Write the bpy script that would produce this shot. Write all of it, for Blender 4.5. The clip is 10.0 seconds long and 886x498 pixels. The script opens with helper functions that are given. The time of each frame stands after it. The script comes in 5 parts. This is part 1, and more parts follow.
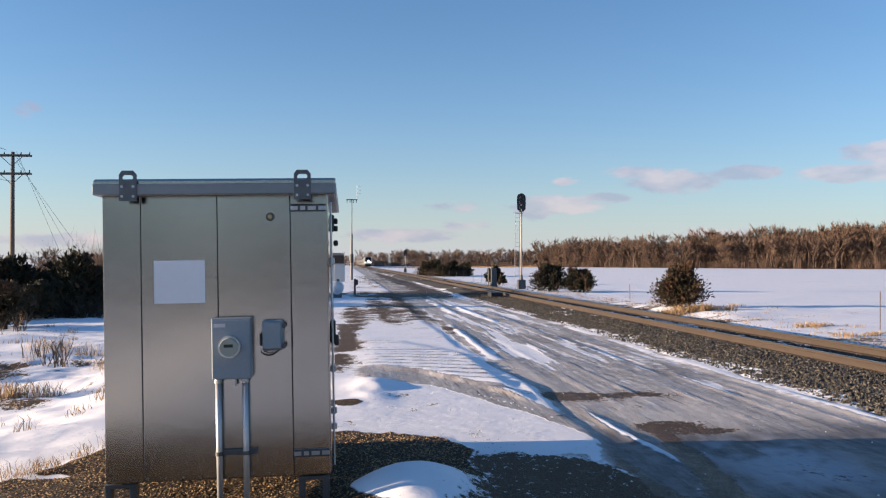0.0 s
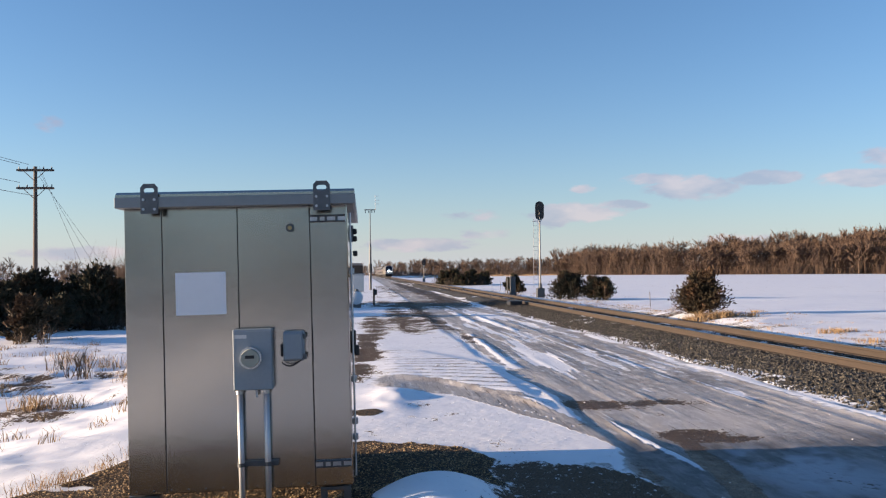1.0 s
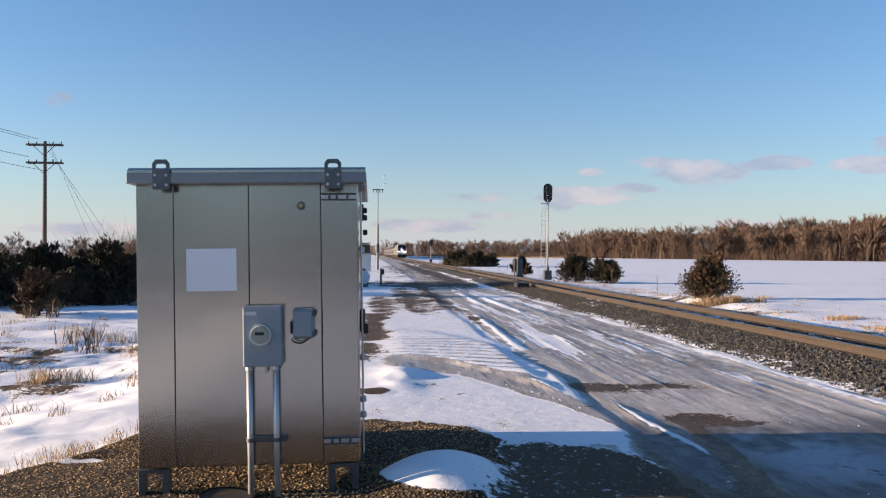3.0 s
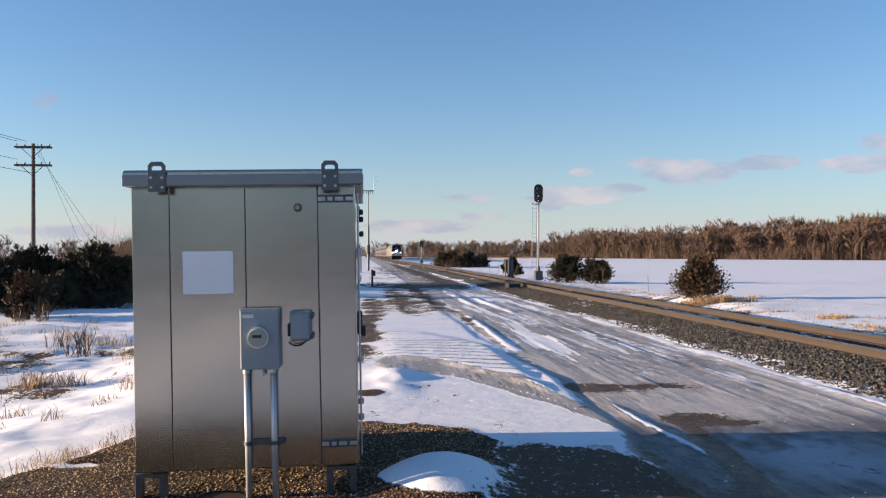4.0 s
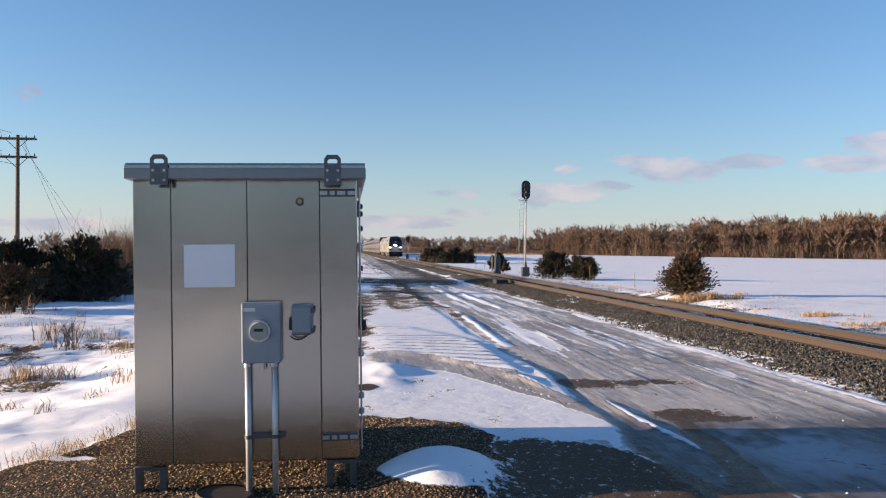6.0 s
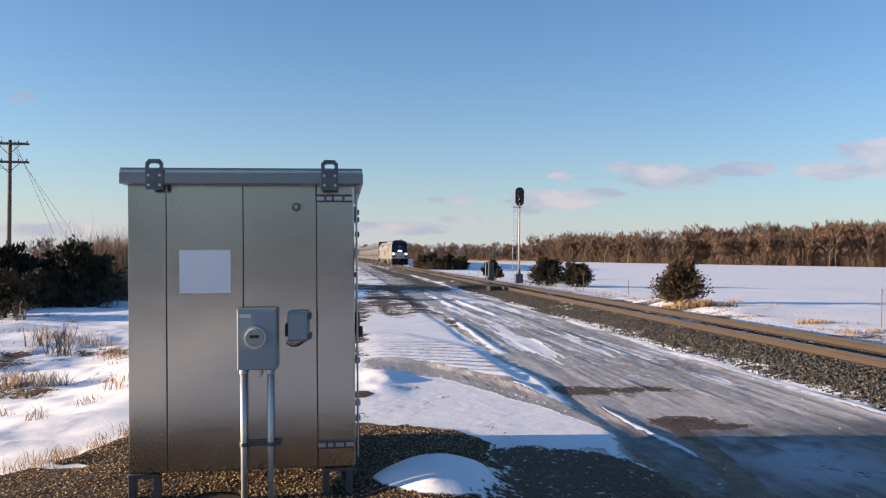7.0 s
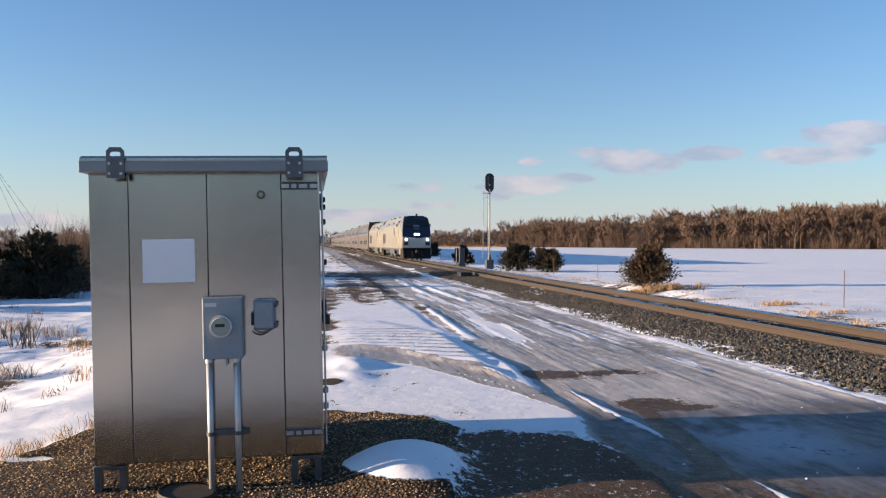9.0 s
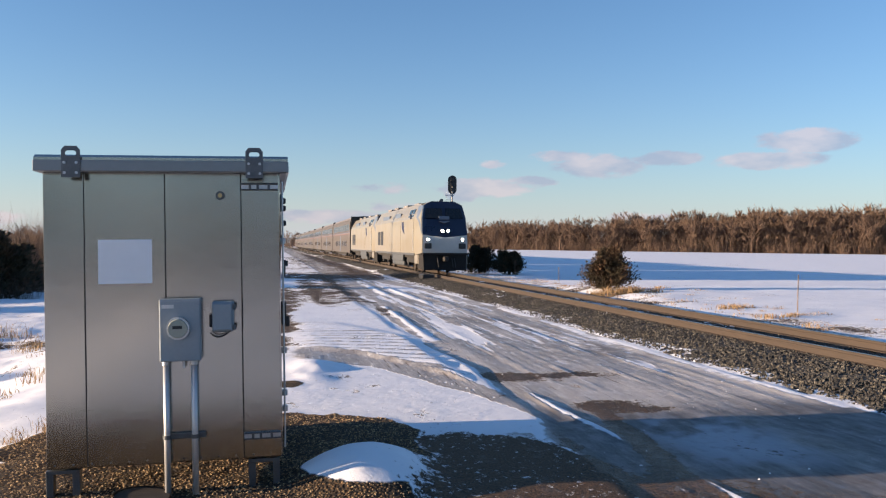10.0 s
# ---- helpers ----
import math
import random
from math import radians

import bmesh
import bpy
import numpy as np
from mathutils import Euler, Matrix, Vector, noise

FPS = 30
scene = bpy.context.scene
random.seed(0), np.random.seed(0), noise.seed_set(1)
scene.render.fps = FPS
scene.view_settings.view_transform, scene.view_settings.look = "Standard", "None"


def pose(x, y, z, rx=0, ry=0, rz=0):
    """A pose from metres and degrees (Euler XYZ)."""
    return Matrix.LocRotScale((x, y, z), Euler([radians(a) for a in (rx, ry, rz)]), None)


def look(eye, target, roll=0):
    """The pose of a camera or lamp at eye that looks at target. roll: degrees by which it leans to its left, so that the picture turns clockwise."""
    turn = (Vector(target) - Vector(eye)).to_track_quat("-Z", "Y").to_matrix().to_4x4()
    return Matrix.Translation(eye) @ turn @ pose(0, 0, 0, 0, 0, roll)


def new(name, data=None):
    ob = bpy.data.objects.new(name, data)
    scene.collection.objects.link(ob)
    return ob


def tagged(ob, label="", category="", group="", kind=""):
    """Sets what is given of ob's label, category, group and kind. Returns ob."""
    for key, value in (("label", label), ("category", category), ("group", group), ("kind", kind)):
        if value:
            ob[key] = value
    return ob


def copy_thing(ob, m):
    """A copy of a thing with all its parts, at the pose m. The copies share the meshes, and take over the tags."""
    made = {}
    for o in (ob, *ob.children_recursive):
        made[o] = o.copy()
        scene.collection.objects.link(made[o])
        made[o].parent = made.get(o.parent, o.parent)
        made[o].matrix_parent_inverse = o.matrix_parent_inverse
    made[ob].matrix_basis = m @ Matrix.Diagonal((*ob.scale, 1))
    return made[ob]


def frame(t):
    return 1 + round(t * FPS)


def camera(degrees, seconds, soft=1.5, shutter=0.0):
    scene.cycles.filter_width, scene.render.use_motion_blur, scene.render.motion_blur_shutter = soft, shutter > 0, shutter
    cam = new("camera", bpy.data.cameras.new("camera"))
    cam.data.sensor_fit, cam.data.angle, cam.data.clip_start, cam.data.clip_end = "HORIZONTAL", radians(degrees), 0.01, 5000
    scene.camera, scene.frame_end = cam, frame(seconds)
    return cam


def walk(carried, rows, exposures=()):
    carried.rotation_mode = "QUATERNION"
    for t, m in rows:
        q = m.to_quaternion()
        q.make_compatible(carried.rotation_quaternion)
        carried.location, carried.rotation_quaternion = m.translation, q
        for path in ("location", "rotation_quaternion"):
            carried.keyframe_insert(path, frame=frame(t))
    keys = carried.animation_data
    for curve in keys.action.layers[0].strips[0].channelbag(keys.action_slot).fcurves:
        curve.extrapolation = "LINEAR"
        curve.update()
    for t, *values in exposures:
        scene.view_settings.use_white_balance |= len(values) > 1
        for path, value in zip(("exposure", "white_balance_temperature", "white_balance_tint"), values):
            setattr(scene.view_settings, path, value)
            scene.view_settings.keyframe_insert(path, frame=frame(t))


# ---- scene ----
cam = camera(56.1, 10.0, soft=1.2)
PATH = [
    (0, (0.063, 0.283, 1.999), (0.277, 2.272, 2.033), 0.1),
    (0.5, (0.063, 0.296, 1.999), (0.282, 2.284, 2.039), 0.0),
    (1, (0.055, 0.289, 2.0), (0.225, 2.281, 2.056), -0.5),
    (1.5, (0.056, 0.298, 1.997), (0.172, 2.295, 2.034), -0.7),
    (2, (0.05, 0.285, 1.994), (0.178, 2.281, 2.005), -0.3),
    (2.5, (0.047, 0.292, 1.992), (0.179, 2.288, 2.002), -0.1),
    (3, (0.029, 0.289, 1.994), (0.182, 2.283, 2.004), 0.4),
    (4.5, (-0.041, 0.314, 1.998), (0.14, 2.306, 2.011), -0.0),
    (5, (-0.037, 0.274, 1.997), (0.132, 2.267, 1.995), -0.2),
    (5.5, (-0.1, 0.276, 1.994), (0.091, 2.267, 1.99), 0.2),
    (7, (-0.19, 0.342, 1.989), (0.037, 2.329, 2.007), 0.7),
    (7.5, (-0.168, 0.333, 1.987), (0.069, 2.319, 1.992), 0.7),
    (8, (-0.157, 0.337, 1.991), (0.09, 2.322, 1.994), 0.5),
    (8.5, (-0.151, 0.329, 1.989), (0.111, 2.311, 1.983), 0.1),
    (9, (-0.152, 0.331, 1.988), (0.144, 2.308, 1.974), 0.1),
    (9.5, (-0.153, 0.328, 1.989), (0.176, 2.3, 1.98), 0.3),
    (10, (-0.141, 0.319, 1.994), (0.244, 2.281, 1.985), 0.5),
]
walk(cam, [(t, look(eye, target, roll)) for t, eye, target, roll in PATH], exposures=((0, 1.45, 6450, 17), (10, 1.45, 6450, 17)))

# ---- world, sun, exposure ----
SUN_ELEV, SUN_SIDE = 7.5, 1.5        # degrees; the sun stands to the left, a little ahead
toward = Vector((-math.cos(radians(SUN_ELEV)) * math.cos(radians(SUN_SIDE)), math.cos(radians(SUN_ELEV)) * math.sin(radians(SUN_SIDE)), math.sin(radians(SUN_ELEV))))
sun = new("sun", bpy.data.lights.new("sun", "SUN"))
sun.data.energy, sun.data.angle, sun.data.color = 4.7, radians(0.6), (1.0, 0.77, 0.51)
sun.matrix_world = look((0, 0, 60), Vector((0, 0, 60)) - toward)


def make_world():
    w = bpy.data.worlds.new("winter_evening_sky")
    scene.world = w
    w.use_nodes = True
    nt = w.node_tree
    n, l = nt.nodes, nt.links
    n.clear()
    out = n.new("ShaderNodeOutputWorld")
    bg = n.new("ShaderNodeBackground")
    sky = n.new("ShaderNodeTexSky")
    sky.sky_type, sky.sun_disc = "NISHITA", False
    sky.sun_elevation, sky.sun_rotation = radians(SUN_ELEV), radians(-90 + SUN_SIDE)
    sky.air_density, sky.dust_density, sky.ozone_density = 1.0, 0.15, 3.6
    bg.inputs["Strength"].default_value = 0.088
    # small evening clouds: soft ellipses in azimuth and height, broken up by noise
    tc = n.new("ShaderNodeTexCoord")
    sep = n.new("ShaderNodeSeparateXYZ")
    l.new(tc.outputs["Generated"], sep.inputs[0])

    def m(op, a, b=None, c=None):
        q = n.new("ShaderNodeMath")
        q.operation = op
        for i, v in enumerate((a, b, c)):
            if v is None:
                continue
            if isinstance(v, (int, float)):
                q.inputs[i].default_value = v
            else:
                l.new(v, q.inputs[i])
        return q.outputs[0]
    az = m("ARCTAN2", sep.outputs[0], sep.outputs[1])
    el = m("ARCSINE", sep.outputs[2])
    total = None
    for a, e, ra, re, k in CLOUDS:
        da = m("DIVIDE", m("SUBTRACT", az, radians(a)), radians(ra * 1.1))
        de = m("DIVIDE", m("SUBTRACT", el, radians(e)), radians(re))
        r2 = m("ADD", m("MULTIPLY", da, da), m("MULTIPLY", de, de))
        v = m("MULTIPLY", m("MAXIMUM", m("SUBTRACT", 1.0, r2), 0.0), k)
        total = v if total is None else m("MAXIMUM", total, v)
    mp = n.new("ShaderNodeMapping")
    mp.inputs["Scale"].default_value = (1, 1, 2.6)
    l.new(tc.outputs["Generated"], mp.inputs[0])
    nz = n.new("ShaderNodeTexNoise")
    nz.inputs["Scale"].default_value, nz.inputs["Detail"].default_value, nz.inputs["Roughness"].default_value = 30, 8, 0.62
    l.new(mp.outputs[0], nz.inputs["Vector"])
    dens = m("SUBTRACT", m("ADD", nz.outputs[0], m("MULTIPLY", total, 0.42)), 0.56)
    dens = m("MULTIPLY", m("MULTIPLY", dens, 3.4), m("MINIMUM", m("MULTIPLY", total, 3.0), 1.0))
    dens = m("MINIMUM", m("MAXIMUM", dens, 0.0), 0.62)
    # light catches the sunward, upper parts
    nz2 = n.new("ShaderNodeTexNoise")
    nz2.inputs["Scale"].default_value, nz2.inputs["Detail"].default_value = 17, 4
    l.new(mp.outputs[0], nz2.inputs["Vector"])
    ramp = n.new("ShaderNodeValToRGB")
    ramp.color_ramp.elements[0].position, ramp.color_ramp.elements[0].color = 0.40, (1.7, 1.85, 2.35, 1)
    ramp.color_ramp.elements[1].position, ramp.color_ramp.elements[1].color = 0.66, (3.1, 2.7, 2.75, 1)
    l.new(nz2.outputs[0], ramp.inputs[0])
    mix = n.new("ShaderNodeMix")
    mix.data_type = "RGBA"
    l.new(dens, mix.inputs["Factor"])
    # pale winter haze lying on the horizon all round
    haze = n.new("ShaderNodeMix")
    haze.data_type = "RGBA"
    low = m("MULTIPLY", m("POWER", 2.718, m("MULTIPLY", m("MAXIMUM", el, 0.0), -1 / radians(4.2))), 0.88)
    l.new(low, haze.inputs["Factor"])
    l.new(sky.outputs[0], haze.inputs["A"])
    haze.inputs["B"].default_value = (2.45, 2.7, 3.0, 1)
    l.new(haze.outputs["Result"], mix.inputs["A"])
    l.new(ramp.outputs[0], mix.inputs["B"])
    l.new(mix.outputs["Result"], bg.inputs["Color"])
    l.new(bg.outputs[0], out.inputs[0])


# azimuth and height of the middle, half width and half height (degrees), density
CLOUDS = [
    (14.0, 4.0, 3.6, 0.8, 1.0), (12.4, 3.6, 1.3, 0.9, 1.2), (16.8, 4.4, 2.6, 0.5, 0.8), (21.6, 5.4, 3.2, 1.0, 1.0), (19.2, 6.1, 2.4, 0.5, 0.8),
    (26.0, 5.9, 2.6, 0.6, 0.9), (32.5, 5.6, 3.6, 0.7, 1.0), (34.6, 6.8, 3.2, 0.9, 1.1), (7.0, 3.9, 2.2, 0.5, 0.5), (3.0, 1.9, 4.6, 0.6, 0.9),
    (8.0, 2.6, 2.6, 0.5, 0.5), (-20.5, 9.5, 1.0, 0.7, 0.6), (-19, 1.4, 4.0, 0.6, 0.7), (25, 2.0, 3.0, 0.5, 0.5), (14.5, 5.6, 1.0, 0.4, 0.6), (-26, 7.6, 2.0, 0.4, 0.3),
    (48.0, 6.2, 6.0, 1.0, 0.9), (-60, 5, 7, 1, 0.7), (100, 6, 8, 1, 0.8), (160, 5, 9, 1, 0.8), (-140, 6, 8, 1, 0.7)]
make_world()


# ---- materials ----
def mat(name, base, rough=0.7, metal=0.0, vary=0.15, scale=4.0, bump=0.0, bump_scale=40.0, stretch=(1, 1, 1), second=None, amount=0.0, patch=1.2, random_tone=0.0, emit=None, coat=0.0):
    """Procedural surface: base colour varied at two scales, a second colour in patches, and fine relief."""
    q = bpy.data.materials.new(name)
    q.use_nodes = True
    nt = q.node_tree
    n, l = nt.nodes, nt.links
    b = n["Principled BSDF"]
    b.inputs["Roughness"].default_value, b.inputs["Metallic"].default_value = rough, metal
    b.inputs["Coat Weight"].default_value = coat
    tc = n.new("ShaderNodeTexCoord")
    mp = n.new("ShaderNodeMapping")
    mp.inputs["Scale"].default_value = stretch
    l.new(tc.outputs["Object"], mp.inputs[0])

    def noise_tex(s, detail=5):
        z = n.new("ShaderNodeTexNoise")
        z.inputs["Scale"].default_value, z.inputs["Detail"].default_value = s, detail
        l.new(mp.outputs[0], z.inputs["Vector"])
        return z.outputs[0]
    fine, coarse = noise_tex(scale * 6), noise_tex(scale)
    add = n.new("ShaderNodeMath")
    add.operation = "ADD"
    l.new(fine, add.inputs[0])
    l.new(coarse, add.inputs[1])
    mr = n.new("ShaderNodeMapRange")
    mr.inputs["From Min"].default_value, mr.inputs["From Max"].default_value = 0.6, 1.4
    mr.inputs["To Min"].default_value, mr.inputs["To Max"].default_value = 1 - vary, 1 + vary
    l.new(add.outputs[0], mr.inputs[0])
    tone = mr.outputs[0]
    if random_tone:
        info = n.new("ShaderNodeObjectInfo")
        mr2 = n.new("ShaderNodeMapRange")
        mr2.inputs["To Min"].default_value, mr2.inputs["To Max"].default_value = 1 - random_tone, 1 + random_tone
        l.new(info.outputs["Random"], mr2.inputs[0])
        mu = n.new("ShaderNodeMath")
        mu.operation = "MULTIPLY"
        l.new(tone, mu.inputs[0])
        l.new(mr2.outputs[0], mu.inputs[1])
        tone = mu.outputs[0]
    sc = n.new("ShaderNodeVectorMath")
    sc.operation = "SCALE"
    l.new(tone, sc.inputs["Scale"])
    if second:
        mx = n.new("ShaderNodeMix")
        mx.data_type = "RGBA"
        mx.inputs["A"].default_value, mx.inputs["B"].default_value = (*base, 1), (*second, 1)
        pr = n.new("ShaderNodeMapRange")
        pr.inputs["From Min"].default_value, pr.inputs["From Max"].default_value = 0.62 - amount * 0.4, 0.72 - amount * 0.4
        l.new(noise_tex(patch, 8), pr.inputs[0])
        l.new(pr.outputs[0], mx.inputs["Factor"])
        l.new(mx.outputs["Result"], sc.inputs[0])
    else:
        sc.inputs[0].default_value = base
    l.new(sc.outputs[0], b.inputs["Base Color"])
    rr = n.new("ShaderNodeMapRange")
    rr.inputs["To Min"].default_value, rr.inputs["To Max"].default_value = max(rough - 0.1, 0.02), min(rough + 0.1, 1)
    l.new(coarse, rr.inputs[0])
    l.new(rr.outputs[0], b.inputs["Roughness"])
    if bump:
        bp = n.new("ShaderNodeBump")
        bp.inputs["Strength"].default_value, bp.inputs["Distance"].default_value = 1.0, bump
        l.new(noise_tex(bump_scale, 6), bp.inputs["Height"])
        l.new(bp.outputs[0], b.inputs["Normal"])
    if emit:
        b.inputs["Emission Color"].default_value, b.inputs["Emission Strength"].default_value = (*emit[0], 1), emit[1]
    return q


RUST = mat("rusty_steel", (0.038, 0.0255, 0.0175), 0.75, 0.0, 0.25, 3, 0.002, 60, (1, 0.15, 1))
RAILTOP = mat("polished_rail_steel", (0.42, 0.36, 0.30), 0.3, 1.0, 0.15, 3, stretch=(1, 0.1, 1))
TIE = mat("creosoted_timber", (0.055, 0.043, 0.034), 0.85, 0, 0.3, 5, 0.004, 30, (0.3, 2, 2), random_tone=0.3)
STONE = mat("ballast_stone", (0.034, 0.032, 0.029), 0.85, 0, 0.5, 7, 0.01, 30, second=(0.12, 0.108, 0.086), amount=0.3, patch=9)
ALU = mat("brushed_aluminium", (0.365, 0.36, 0.335), 0.2, 1.0, 0.03, 1.0, 0.0045, 1.1, (0.8, 0.8, 1.1))
ALUEDGE = mat("aluminium_fascia", (0.22, 0.235, 0.25), 0.42, 1.0, 0.06, 3)
GALV = mat("galvanised_steel", (0.48, 0.50, 0.52), 0.42, 0.9, 0.18, 14)
DARKGALV = mat("weathered_lifting_plate", (0.12, 0.13, 0.14), 0.5, 0.8, 0.2, 12)
GREYPAINT = mat("grey_enamel", (0.25, 0.29, 0.32), 0.45, 0, 0.06, 6, 0.0005, 60)
CONDUIT = mat("grey_conduit", (0.55, 0.56, 0.57), 0.4, 0.5, 0.1, 8)
PAPER = mat("white_notice_sheet", (0.78, 0.79, 0.82), 0.6, 0, 0.02, 3)
BLACK = mat("black_paint", (0.018, 0.018, 0.02), 0.5, 0, 0.2, 6)
DARKGREY = mat("dark_grey_case_paint", (0.065, 0.07, 0.075), 0.5, 0, 0.15, 5)
RUBBER = mat("dark_underframe", (0.022, 0.020, 0.019), 0.8, 0, 0.3, 4)
WOODPOLE = mat("weathered_pole_timber", (0.13, 0.10, 0.08), 0.9, 0, 0.25, 3, 0.004, 30, (3, 3, 0.2))
WIRE = mat("grey_wire", (0.10, 0.10, 0.11), 0.5, 0.5)
WHITEPAINT = mat("white_paint", (0.55, 0.56, 0.57), 0.45, 0, 0.08, 3)
MASTPAINT = mat("dull_silver_mast_paint", (0.36, 0.33, 0.29), 0.6, 0.15, 0.15, 6)
SIDEALU = mat("bright_side_sheet_aluminium", (0.42, 0.41, 0.39), 0.09, 1.0, 0.03, 1.0)
SOOT = mat("sooty_black_steel", (0.009, 0.008, 0.008), 0.85, 0, 0.3, 3)
BRASS = mat("brass_lock", (0.45, 0.33, 0.16), 0.4, 0.9, 0.2, 20)
CEDAR = mat("cedar_foliage", (0.034, 0.032, 0.015), 0.85, 0, 0.4, 3, random_tone=0.25, second=(0.075, 0.045, 0.022), amount=0.3, patch=1.6)
RUSSET = mat("russet_cedar_foliage", (0.045, 0.033, 0.016), 0.85, 0, 0.4, 3, random_tone=0.2, second=(0.085, 0.046, 0.022), amount=0.4, patch=1.3)
BARK = mat("grey_brown_bark", (0.055, 0.042, 0.031), 0.9, 0, 0.35, 0.6)
TWIG = mat("bare_twigs", (0.128, 0.083, 0.057), 0.9, 0, 0.35, 0.07)
DRYGRASS = mat("dry_grass", (0.31, 0.205, 0.105), 0.85, 0, 0.3, 2)
WEED = mat("dead_weed_stalks", (0.16, 0.11, 0.07), 0.9, 0, 0.3, 4)
SILVER = mat("silver_locomotive_paint", (0.225, 0.196, 0.142), 0.38, 0.0, 0.05, 0.8, coat=0.3)
# locomotive silver made paler, as the nose front faces away from the sun
NOSE_LIFTED = mat("shade_lifted_nose_silver", (0.44, 0.44, 0.42), 0.4, 0.0, 0.05, 0.8, coat=0.2)
METERFACE = mat("olive_grey_meter_face", (0.33, 0.34, 0.28), 0.35, 0, 0.1, 30)
NAVY = mat("navy_blue_paint", (0.006, 0.011, 0.034), 0.3, 0, 0.1, 1, coat=0.4)
SKYBLUE = mat("slate_blue_paint", (0.10, 0.13, 0.18), 0.4, 0, 0.06, 1)
GLASS_DARK = mat("dark_tinted_glass", (0.012, 0.014, 0.017), 0.12, 0, 0.1, 1)
STEELCAR = mat("fluted_stainless_steel", (0.085, 0.070, 0.058), 0.5, 0.12, 0.07, 1.5, 0.012, 14, (0.02, 0.02, 1))
ROOFCAR = mat("dull_car_roof", (0.22, 0.20, 0.19), 0.6, 0.3, 0.2, 1)
REDSTRIPE = mat("red_stripe", (0.13, 0.055, 0.05), 0.5)
BLUESTRIPE = mat("blue_stripe", (0.03, 0.04, 0.085), 0.5)
LAMP = mat("lit_headlamp", (1, 0.95, 0.85), 0.3, emit=((1.0, 0.88, 0.66), 150))
DITCHLAMP = mat("lit_ditch_lamp", (1, 0.95, 0.85), 0.3, emit=((1.0, 0.88, 0.66), 50))


# ---- mesh helpers ----
def box(bm, cx, cy, cz, sx, sy, sz, bevel=0.0):
    r = bmesh.ops.create_cube(bm, size=1, matrix=Matrix.Translation((cx, cy, cz)) @ Matrix.Diagonal((sx, sy, sz, 1)))
    if bevel:
        es = list({e for v in r["verts"] for e in v.link_edges})
        bmesh.ops.bevel(bm, geom=es, offset=bevel, segments=2, affect="EDGES", profile=0.5)
    return bm


def rod(bm, a, b, r0, r1=None, n=10, caps=True):
    a, b = Vector(a), Vector(b)
    d = b - a
    m4 = Matrix.Translation((a + b) / 2) @ d.to_track_quat("Z", "Y").to_matrix().to_4x4()
    bmesh.ops.create_cone(bm, cap_ends=caps, segments=n, radius1=r0, radius2=r0 if r1 is None else r1, depth=d.length, matrix=m4)
    return bm


def prism(bm, outline, axis, lo, hi):
    """Extrudes a closed outline of (a, b) pairs along an axis: 'x' takes (y, z), 'y' takes (x, z), 'z' takes (x, y)."""
    def at(p, w):
        return {"x": (w, p[0], p[1]), "y": (p[0], w, p[1]), "z": (p[0], p[1], w)}[axis]
    A = [bm.verts.new(at(p, lo)) for p in outline]
    B = [bm.verts.new(at(p, hi)) for p in outline]
    k = len(outline)
    for i in range(k):
        bm.faces.new((A[i], A[(i + 1) % k], B[(i + 1) % k], B[i]))
    bm.faces.new(A[::-1])
    bm.faces.new(B)
    bmesh.ops.recalc_face_normals(bm, faces=bm.faces)
    return bm


def loft(bm, rings, caps=True):
    rows = [[bm.verts.new(p) for p in r] for r in rings]
    k = len(rows[0])
    for a, b_ in zip(rows[:-1], rows[1:]):
        for i in range(k):
            bm.faces.new((a[i], a[(i + 1) % k], b_[(i + 1) % k], b_[i]))
    if caps:
        bm.faces.new(rows[0][::-1])
        bm.faces.new(rows[-1])
    bmesh.ops.recalc_face_normals(bm, faces=bm.faces)
    return bm


def link(name, bm, material, smooth=False):
    me = bpy.data.meshes.new(name)
    bm.to_mesh(me)
    bm.free()
    me.materials.append(material)
    if smooth:
        me.polygons.foreach_set("use_smooth", [True] * len(me.polygons))
    return new(name, me)


def part(name, bm, material, parent, label="", smooth=False):
    ob = link(name, bm, material, smooth)
    ob.parent = parent
    if label:
        tagged(ob, label)
    return ob


def thing(name, label, category, m=None, group="", kind=""):
    ob = new(name)
    ob.empty_display_size = 0.2
    if m is not None:
        ob.matrix_world = m
    return tagged(ob, label, category, group, kind)


def B():
    return bmesh.new()


def raw(name, verts, faces, material, smooth=False):
    me = bpy.data.meshes.new(name)
    me.from_pydata(verts, [], faces)
    me.materials.append(material)
    if smooth:
        me.polygons.foreach_set("use_smooth", [True] * len(me.polygons))
    me.update()
    return new(name, me)


def raw_tris(name, V, F, material):
    """A mesh from arrays of places and triangles."""
    me = bpy.data.meshes.new(name)
    V, F = np.asarray(V, np.float32), np.asarray(F, np.int32)
    me.vertices.add(len(V))
    me.vertices.foreach_set("co", V.reshape(-1))
    me.loops.add(len(F) * 3)
    me.loops.foreach_set("vertex_index", F.reshape(-1))
    me.polygons.add(len(F))
    me.polygons.foreach_set("loop_start", np.arange(0, len(F) * 3, 3, dtype=np.int32))
    me.update(calc_edges=True)
    me.materials.append(material)
    return new(name, me)


# ---- value noise for the lie of the land ----
def lattice(ix, iy, seed):
    h = (ix.astype(np.int64) * 374761393 + iy.astype(np.int64) * 668265263 + seed * 1274126177) & 0x7FFFFFFF
    h = ((h ^ (h >> 13)) * 1274126177) & 0x7FFFFFFF
    return ((h ^ (h >> 16)) & 0xFFFF) / 65535.0


